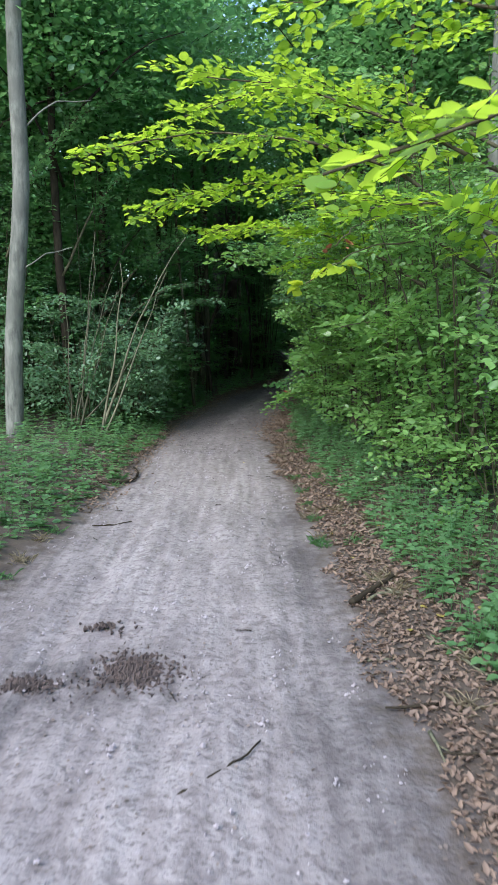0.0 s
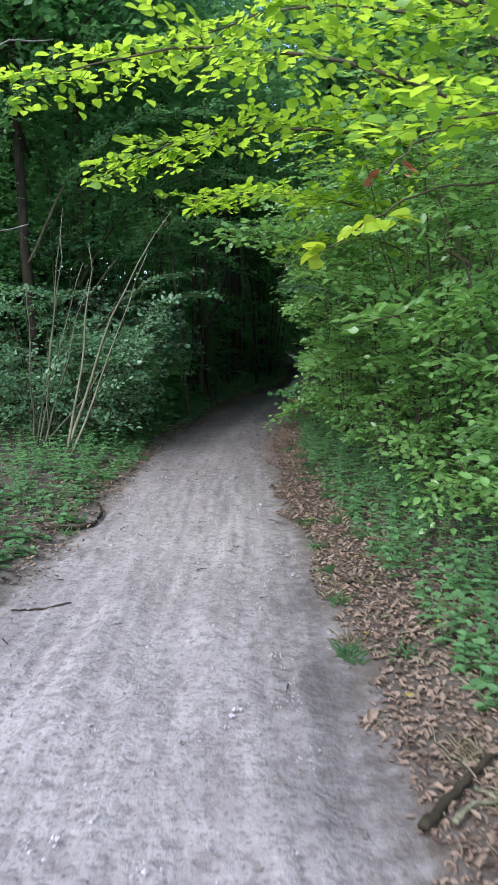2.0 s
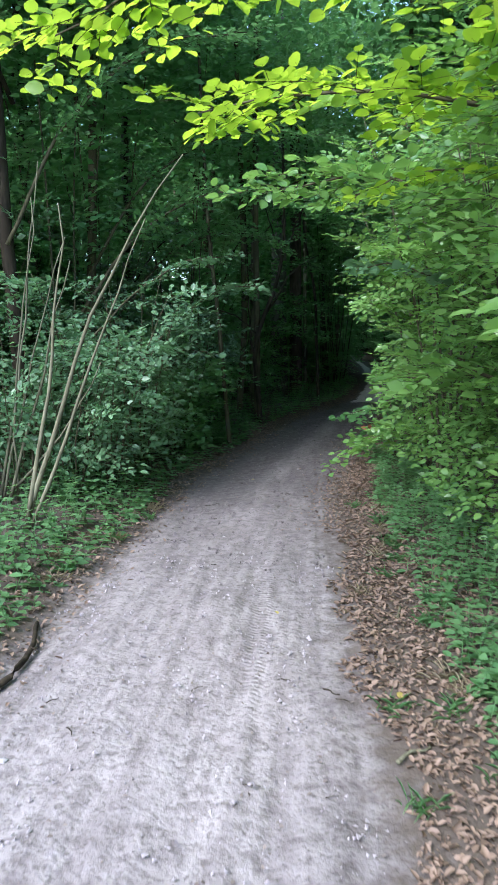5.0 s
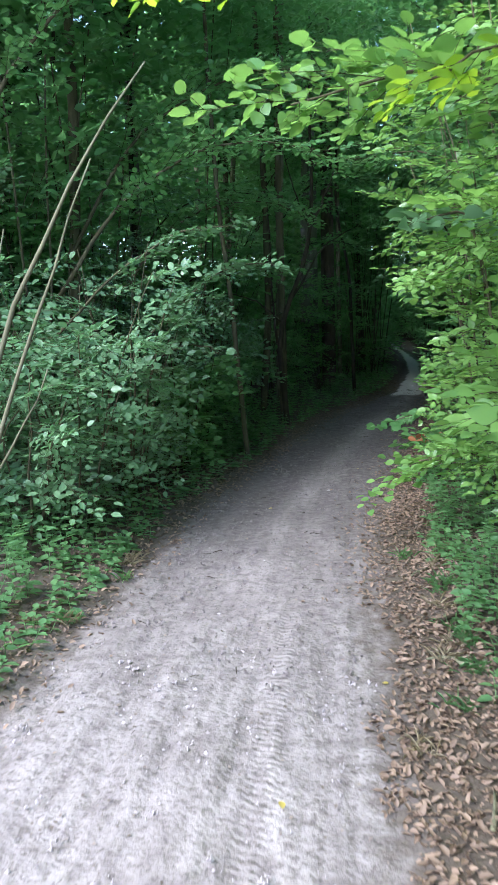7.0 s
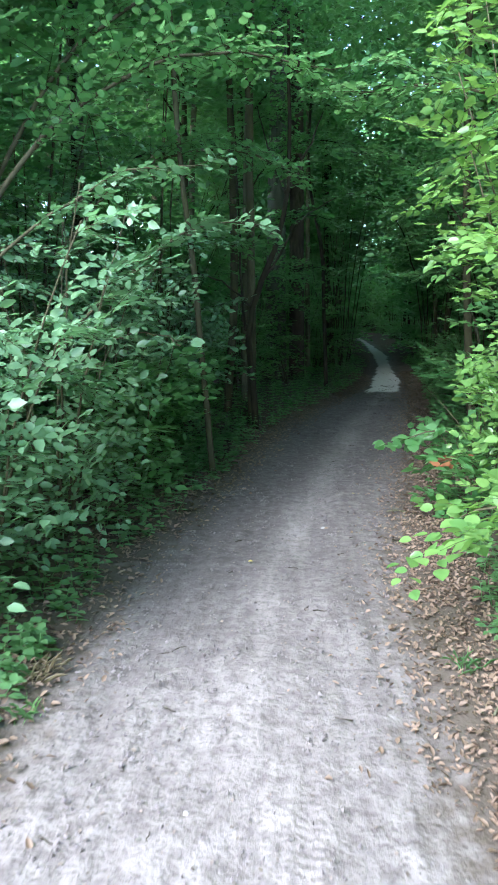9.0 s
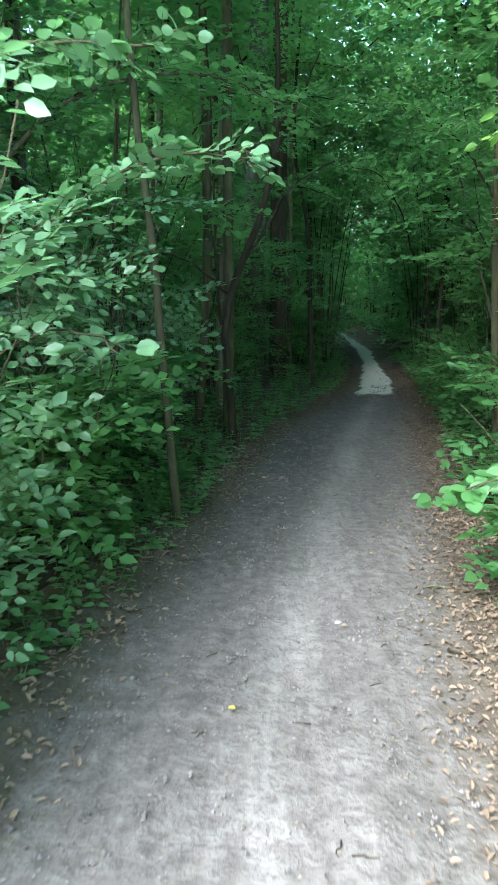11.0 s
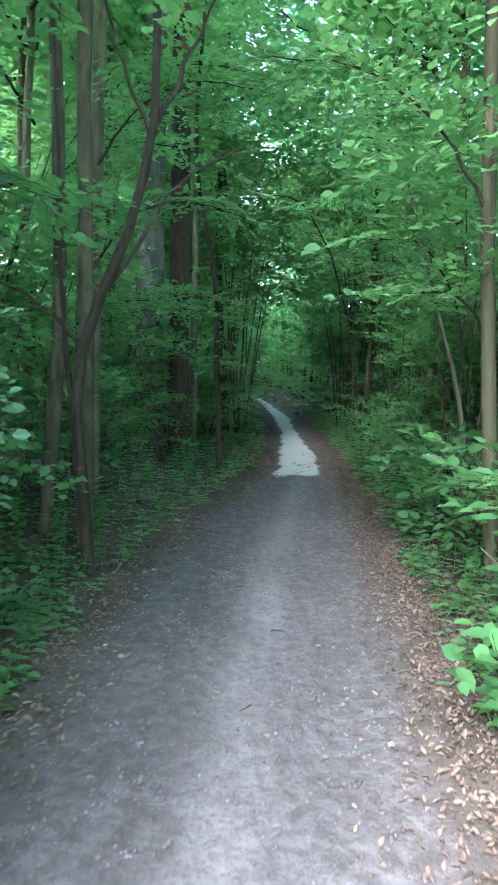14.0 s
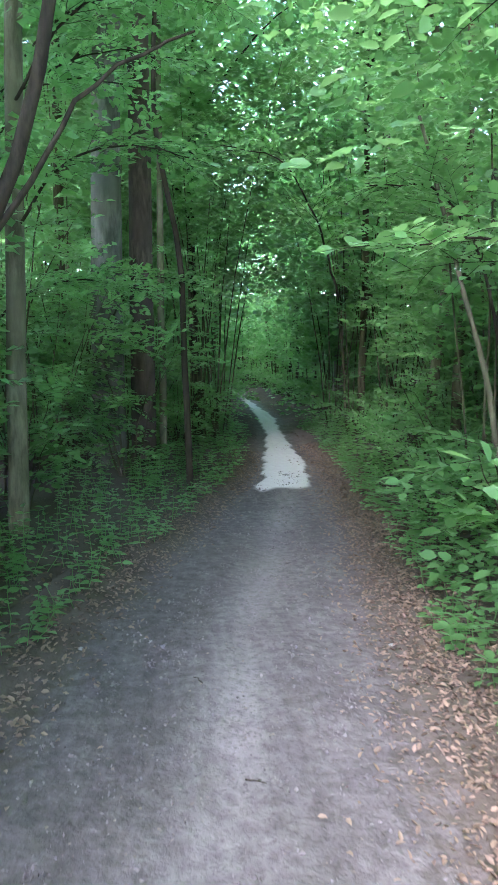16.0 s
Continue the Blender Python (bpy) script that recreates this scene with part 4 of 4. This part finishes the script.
# small-leaved trees along the wood's edge that close it above; several, unseen, only shade
EDGE = []
for i in range(3):
    b0 = away(i)
    thing = new("edge_tree")
    r = (0.08, 0.06, 0.1)[i]
    w = Wood()
    w.tube(curve([tuple(b0 - Vector((0, 0, 0.1))), (b0.x + 0.12, b0.y - 0.1, b0.z + 4), (b0.x - 0.1, b0.y + 0.1, b0.z + 9)], 12, 0.012), r, r * 0.4, 9)
    w.made("trunk", (BARK_DARK, BARK_BROWN, BARK_GREY)[i], thing)
    for j in range(6):
        q = j * 1.15 + rng.uniform(0, 0.6)
        w = Wood()
        w.tube(curve([(b0.x, b0.y, b0.z + 3.6 + 0.7 * j), (b0.x + math.cos(q), b0.y + math.sin(q), b0.z + 4.5 + 0.7 * j), (b0.x + math.cos(q) * 2.1, b0.y + math.sin(q) * 2.1, b0.z + 4.9 + 0.7 * j)], 6, 0.03), r * 0.35, 0.006, 5)
        w.made("limb", BARK_DARK, thing)
    L = joined(cloud(5200, (b0.x, b0.y, b0.z + 8.4), (2.5, 2.5, 1.7), 0.15, 0.6, 0.2), cloud(4200, (b0.x, b0.y, b0.z + 5.6), (2.2, 2.2, 1.5), 0.12, 0.6, 0.3))
    leaf_mesh("crown", *L, LEAF_FAR, (LEAF_DARK, LEAF_MID, LEAF_DARK)[i], thing)
    EDGE.append(tagged(thing, ("dark-barked", "brown-barked", "grey-barked")[i] + " tree with layered dark leaves, added to close and shade the wood's edge", "tree", group="trees at the wood's edge"))
# the outlying ones stand out of view, added to keep light off hedge and path
set_out(EDGE, [(k, x, y, 77.0 * i, s) for i, (k, x, y, s) in enumerate((
    (0, -4.3, 11.0, 1.0), (1, -2.9, 13.6, 1.1), (0, -5.4, 13.4, 1.2), (2, -8.6, 11.2, 1.1), (1, -1.95, 26.0, 1.55), (0, -4.6, 15.8, 1.2), (1, -10.8, 9.6, 1.1),
    (0, 0.2, 27.5, 1.1), (0, -3.0, 11.9, 1.0), (1, 2.3, 11.7, 1.0), (2, 5.2, 7.6, 0.9), (0, 6.6, 9.6, 1.0), (1, -2.7, 23.6, 1.3),
    (0, 5.0, 12.2, 1.0), (2, 7.0, 11.2, 1.0), (0, 9.8, 9.4, 1.1), (1, -7.4, 14.4, 1.25), (0, 2.4, 15.4, 1.25)))])

# the wood's far depth on all sides
for nm, boxes in (("far_woods", [((x, 64 + abs(x) * 0.1, 3.5), (4, 2, 3.6)) for x in range(-24, 28, 5)]),
                  ("far_woods", [((x, 69, 11.5), (3.2, 2, 4.6)) for x in range(-20, 12, 4)]),
                  ("far_woods", [((sd * 17, y, 3.5), (2, 3.5, 3.8)) for sd in (-1, 1) for y in range(10, 66, 5)]),
                  ("far_woods", [((x + 0.7, 27 + 0.3 * abs(x), 6.8), (1.7, 2.2, 6.8)) for x in (-15, -12.5, -10, -7.5, -5, -2.8, 6, 8, 10.5, 13, 15.5)]),
                  ("far_woods", [((sd * x, 13.5, 3.2), (1.6, 1.5, 3.4)) for sd in (-1, 1) for x in (7, 9.5, 12, 14.5)])):
    L = joined(*[cloud(4200 if c[1] > 60 and abs(c[0]) < 16 else 2400, c, r, 0.26, 0.3, 0.1) for c, r in boxes])
    tagged(leaf_mesh(nm, *kept(L, L[0][:, 2] > 0.1), LEAF_FAR, LEAF_DARK), "dense dark green leaves of the wood's depth", "woods", kind="stuff")


# ---- low plants, litter and small things on the ground ----
def scatter_leaves(name, n, place, leaf, material, template, label, category, tall=0.0, upright=0.35):
    P = np.array([place() for _ in range(n)])
    z = np.array([height(x, y) for x, y in P])
    up = rng.random(n) ** 1.5 * tall + 0.008
    pts = np.column_stack([P, z + up])
    a = rng.uniform(0, 2 * math.pi, n)
    ways = np.column_stack([np.cos(a), np.sin(a), rng.normal(0.1 if tall else 0, upright, n)])
    ups = np.array([0, 0, 1.0]) + rng.normal(0, 0.3, (n, 3))
    ob = leaf_mesh(name, pts, ways, ups, leaf * rng.uniform(0.35, 1.25, n), template, material)
    return tagged(ob, label, category, kind="stuff")


def herb_bed(name, places, leaf, material, label, template=None):
    """Small plants, each an upright stalk with pairs of leaves."""
    P, W, U, S = [], [], [], []
    w = Wood()
    for x, y, h in places:
        z = height(x, y)
        tip = np.array([x + rng.normal(0, 0.05), y + rng.normal(0, 0.05), z + h])
        foot = np.array([x, y, z - 0.01])
        w.tube([foot, (foot + tip) / 2 + rng.normal(0, 0.01, 3), tip], 0.003, 0.0015, 3)
        k = max(3, int(h / 0.045))
        for i in range(k):
            f = (i + 1) / k
            a = i * 2.4 + rng.uniform(0, 0.8)
            for q in (a, a + math.pi):
                P.append(foot + (tip - foot) * f)
                W.append((math.cos(q), math.sin(q), 0.25 - 0.5 * (1 - f)))
                U.append((rng.normal(0, 0.25), rng.normal(0, 0.25), 1))
                S.append(leaf * rng.uniform(0.6, 1.2) * (1.1 - 0.3 * f))
    ob = leaf_mesh(name, np.array(P), np.array(W), np.array(U), S, template or LEAF_MEDIUM, material)
    st = w.made("stalks", material, ob)
    return tagged(ob, label, "ground plants", kind="stuff")


def left_bank():
    y = rng.uniform(1.5, 16.5)
    return centre(y) - half(y) - 0.12 - abs(rng.normal(0, 0.55)) - (0.0 if y > 5 else 0.1), y


def left_places(n):
    out = []
    for _ in range(n):
        x, y = left_bank()
        out.append((x, y, rng.uniform(0.06, 0.22) * (0.7 if x > centre(y) - half(y) - 0.3 else 1.3)))
    return out


def right_places(n, y0, y1, off, sd, hi):
    out = []
    for _ in range(n):
        y = rng.uniform(y0, y1)
        d = off + abs(rng.normal(0, sd))
        out.append((centre(y) + half(y) + d, y, rng.uniform(0.06, hi) * min(1.3, 0.5 + d)))
    return out


herb_bed("bank_plants", left_places(1000), 0.075, LEAF_HERB, "low green plants covering the bank beside the path")
herb_bed("bank_plants", [(-1.5 - half(y) + rng.uniform(-3.6, 0.2), y, rng.uniform(0.1, 0.32)) for y in rng.uniform(4, 13, 900)], 0.08, LEAF_HERB, "low green plants and nettles filling the bank under the shrubs")
herb_bed("verge_plants", right_places(1150, 1.6, 13, 0.42, 0.6, 0.24), 0.062, LEAF_HERB, "low green plants on the leaf-strewn verge")
herb_bed("wood_plants", right_places(700, 13, 30, 0.3, 0.5, 0.28), 0.08, LEAF_MID, "dark green low plants along the shaded path")
herb_bed("wood_plants", [(2 * centre(y) - x, y, h) for x, y, h in right_places(850, 14.5, 30, 0.2, 0.9, 0.26)], 0.07, LEAF_MID, "dark green low plants along the shaded path")
scatter_leaves("leaf_litter", 17000, lambda: (lambda y: (centre(y) + half(y) + 0.02 + 0.22 * noise.noise((3.0, y * 1.1, 4.0)) + 0.1 * noise.noise((5.0, y * 4.0, 4.0)) + abs(rng.normal(0.36, 0.4)), y))(rng.uniform(1.2, 10)), 0.036, LEAF_DRY, LEAF_CURLED, "dry brown fallen leaves along the path's edge", "leaf litter", 0.018, 0.4)
scatter_leaves("leaf_litter", 27000, lambda: (lambda y: (centre(y) + half(y) + 0.12 + rng.normal(0.2, 0.22), y))(rng.uniform(10, 27)), 0.031, LEAF_DRY, LEAF_CURLED, "dry brown fallen leaves along the path's edge", "leaf litter", 0.018, 0.4)
scatter_leaves("leaf_litter", 9000, lambda: (lambda y: (centre(y) - half(y) - 0.02 + 0.12 * rng.normal() - abs(rng.normal(0.0, 0.25)), y))(rng.uniform(6, 26)), 0.036, LEAF_DRY, LEAF_CURLED, "dry brown fallen leaves along the path's edge", "leaf litter", 0.018, 0.4)
scatter_leaves("leaf_litter", 5000, lambda: (lambda y: (centre(y) + rng.choice((-1, 1)) * (half(y) + abs(rng.normal(0.5, 0.9))), y))(rng.uniform(8, 40)), 0.04, LEAF_DRY, LEAF_CURLED, "dry brown fallen leaves on the woodland floor", "leaf litter", 0.02, 0.25)
scatter_leaves("leaf_crumbs", 3600, lambda: (lambda y: (centre(y) + rng.uniform(-1, 1) * half(y), y))(rng.uniform(0.8, 24)), 0.017, CRUMB, LEAF_FAR, "small dry leaf and bark crumbs on the path", "crumbs", 0.004, 0.2)


def stick(name, pts, r, bark, label):
    w = Wood()
    line = np.array([(x, y, height(x, y) + z) for x, y, z in pts])
    w.tube(curve(line, 14, 0.003), r, r * 0.55, 8)
    return tagged(w.made(name, bark), label, "stick")


stick("fallen_log", ((0.39, 3.78, 0.03), (0.53, 3.93, 0.035), (0.67, 4.05, 0.045)), 0.02, BARK_DARK, "short dark broken log lying on the verge")
stick("curved_stick", ((-1.66, 7.1, 0.012), (-1.50, 7.2, 0.02), (-1.38, 7.35, 0.02), (-1.35, 7.75, 0.02), (-1.45, 8.1, 0.012)), 0.02, BARK_DARK, "dark curved stick lying on the path's edge")
stick("thin_twig", ((-0.44, 2.06, 0.004), (-0.36, 2.13, 0.006), (-0.24, 2.26, 0.01), (-0.18, 2.33, 0.008), (-0.13, 2.43, 0.008)), 0.006, BARK_DARK, "thin dark twig lying on the sand")
stick("thin_twig", ((-1.40, 5.6, 0.008), (-1.25, 5.62, 0.01), (-1.10, 5.7, 0.008)), 0.007, BARK_DARK, "thin dark twig lying on the sand")
stick("thin_twig", ((0.68, 3.3, 0.01), (0.82, 2.9, 0.015), (0.91, 2.5, 0.01)), 0.008, BARK_PALE, "pale thin twig among dry leaves")
stick("thin_twig", ((0.50, 5.0, 0.01), (0.68, 4.8, 0.015), (0.81, 4.4, 0.01)), 0.008, BARK_PALE, "pale thin twig among dry leaves")

# short twigs trodden into the sand and lying in the litter: a few shapes used again
TWIGS = []
for i in range(6):
    w = Wood()
    w.tube(curve(((-0.5, 0, 0.02), (-0.1, rng.normal(0, 0.05), 0.05), (0.2, rng.normal(0, 0.07), 0.06), (0.5, rng.normal(0, 0.1), 0.03)), 6, 0.012), 0.045, 0.022, 5)
    if i % 3 == 0:
        w.tube(((0.0, 0, 0.05), (0.15, 0.1, 0.06), (0.26, 0.19, 0.05)), 0.025, 0.012, 4)
    shapes = [w.made("thin_twig", b).data for b in (BARK_DARK, BARK_PALE)]
    for o in [o for o in scene.objects if o.data in shapes]:
        bpy.data.objects.remove(o)
    TWIGS.append(shapes)
for i in range(110):
    on_path = i < 50
    y = rng.uniform(1.4, 13) if i % 5 else rng.uniform(12, 21)
    x = centre(y) + rng.uniform(-0.95, 0.95) * half(y) if on_path else centre(y) + half(y) + abs(rng.normal(0.35, 0.3))
    ob = new("thin_twig", TWIGS[i % 6][0 if on_path else i % 2])
    ob.matrix_basis = pose(x, y, height(x, y) + 0.01, 0, 0, rng.uniform(0, 360)) @ Matrix.Scale(rng.uniform(0.03, 0.085) if on_path else rng.uniform(0.1, 0.28), 4)
    tagged(ob, "short dark twig lying on the trodden sand" if on_path else ("dark dry twig lying among fallen leaves", "pale dry twig lying among fallen leaves")[i % 2], "twig", group="twigs on the ground")

# dry grass and sprouts on the verge
def tufts(places, n, length, material, label):
    """Grass in many small tufts: blades that fan out from each place."""
    P, W, U = [], [], []
    for x, y in places:
        a = rng.uniform(0, 2 * math.pi, n)
        P.append(np.column_stack([x + rng.normal(0, 0.03, n), y + rng.normal(0, 0.03, n), np.full(n, height(x, y))]))
        W.append(np.column_stack([np.cos(a), np.sin(a), rng.uniform(0.3, 1.6, n)]))
        U.append(np.column_stack([-np.cos(a) * 0.5, -np.sin(a) * 0.5, np.ones(n)]))
    P = np.concatenate(P)
    ob = leaf_mesh("grass", P, np.concatenate(W), np.concatenate(U), length * rng.uniform(0.6, 1.2, len(P)), (LEAF_LONG[0] * [0.13, 1, 1.6], LEAF_LONG[1]), material)
    return tagged(ob, label, "grass", kind="stuff")


def grass_places(n):
    out = []
    for i in range(n):
        y = rng.uniform(1.6, 11)
        out.append((centre(y) + half(y) + abs(rng.normal(0.35, 0.35)) if i % 4 else centre(y) - half(y) - abs(rng.normal(0.05, 0.15)), y))
    return out


tufts(grass_places(46), 30, 0.085, GRASS_DRY, "small tufts of dry straw-coloured grass on the verge")
tufts(grass_places(40), 26, 0.085, LEAF_HERB, "small tufts of green grass on the verge")


def loose_soil(name, spots, label, material, size=1.0):
    """Dark crumbled soil: many small uneven clods in a low heap."""
    V, F = [], []
    for cx, cy, rx, ry, n in spots:
        for _ in range(n):
            a, q = rng.uniform(0, 2 * math.pi), abs(rng.normal(0, 0.55))
            x, y = cx + math.cos(a) * q * rx, cy + math.sin(a) * q * ry
            r = size * rng.uniform(0.004, 0.019) * max(0.35, 1.15 - 0.6 * q)
            c = np.array([x, y, height(x, y) + 0.006 + 0.2 * r + 0.014 * max(0, 1 - q)])
            k = len(V)
            for d in ((1, 0, 0), (-1, 0, 0), (0, 1, 0), (0, -1, 0), (0, 0, 1), (0, 0, -1)):
                V.append(c + np.array(d) * r * rng.uniform(0.37, 1.3, 3) + rng.normal(0, r * 0.2, 3))
            F += [(k + i, k + j, k + 4) for i, j in ((0, 2), (2, 1), (1, 3), (3, 0))] + [(k + j, k + i, k + 5) for i, j in ((0, 2), (2, 1), (1, 3), (3, 0))]
    return tagged(mesh_object(name, V, F, material, smooth=False), label, "soil", kind="stuff")


loose_soil("loose_soil", ((-0.68, 3.0, 0.25, 0.3, 1000), (-1.13, 2.88, 0.22, 0.13, 300), (-0.91, 3.5, 0.3, 0.12, 60)), "dark crumbled soil scattered on the sandy path", SOIL_DARK)
loose_soil("sand_crumbs", [(centre(y) + rng.uniform(-0.95, 0.95) * half(y), y, 0.09, 0.16, 7) for y in rng.uniform(0.8, 9.5, 330)], "small grey crumbs of trodden sand on the path", SAND_CLOD, 0.55)
loose_soil("humus_crumbs", [(centre(y) + rng.uniform(-0.95, 0.95) * half(y), y, 0.1, 0.16, 8) for y in rng.uniform(9, 24, 1100)], "small dark crumbs of forest soil on the path", HUMUS_CLOD, 0.5)


def fallen(name, x, y, size, turn, material, label):
    ob = leaf_mesh(name, np.array([[0, 0, 0.0]]), np.array([[0, 1.0, 0.0]]), np.array([[0, 0, 1.0]]), [1.0], LEAF_FULL, material)
    ob.matrix_basis = pose(x, y, height(x, y) + 0.02, rng.uniform(-12, 12), rng.uniform(-12, 12), turn) @ Matrix.Scale(size, 4)
    return tagged(ob, label, "leaf", group="yellow leaves on the ground")


for i in range(13):
    y = rng.uniform(1.6, 9)
    x = centre(y) + half(y) + rng.normal(0.3, 0.22)
    fallen("fallen_leaf", x, y, rng.uniform(0.04, 0.065), rng.uniform(0, 360), LEAF_YELLOW, "yellow fallen leaf lying among dry leaves")
for x, y in ((0.03, 14.0), (-0.22, 8.35), (0.15, 9.2), (-0.7, 12.2)):
    fallen("fallen_leaf", x, y, 0.032, rng.uniform(0, 360), LEAF_YELLOW, "yellow fallen leaf lying on the sand")


def stone(x, y, r, label):
    r *= 0.65
    bm = bmesh.new()
    bmesh.ops.create_icosphere(bm, subdivisions=2, radius=r)
    for v in bm.verts:
        v.co *= 1 + 0.25 * noise.noise(v.co * (2.2 / r) + Vector((x, y, 0)))
        v.co.z *= 0.6
    me = bpy.data.meshes.new("stone")
    bm.to_mesh(me)
    bm.free()
    me.materials.append(STONE)
    ob = new("stone", me)
    ob.location = (x, y, height(x, y) + r * 0.2)
    return tagged(ob, label, "stone", group="small stones on the path")


for x, y, r in ((0.33, 6.13, 0.022), (0.55, 5.54, 0.018), (-0.23, 13.05, 0.026), (-0.7, 9.9, 0.018), (-0.57, 10.8, 0.02), (-0.2, 12.9, 0.02), (-0.9, 14.2, 0.022), (-0.6, 17.7, 0.025), (0.6, 14.8, 0.022),
                (-0.76, 16.2, 0.02), (0.99, 17.6, 0.03), (-1.11, 6.9, 0.025), (-0.95, 15.3, 0.018)):
    stone(x, y, r, "small pale stone lying on the sandy path")
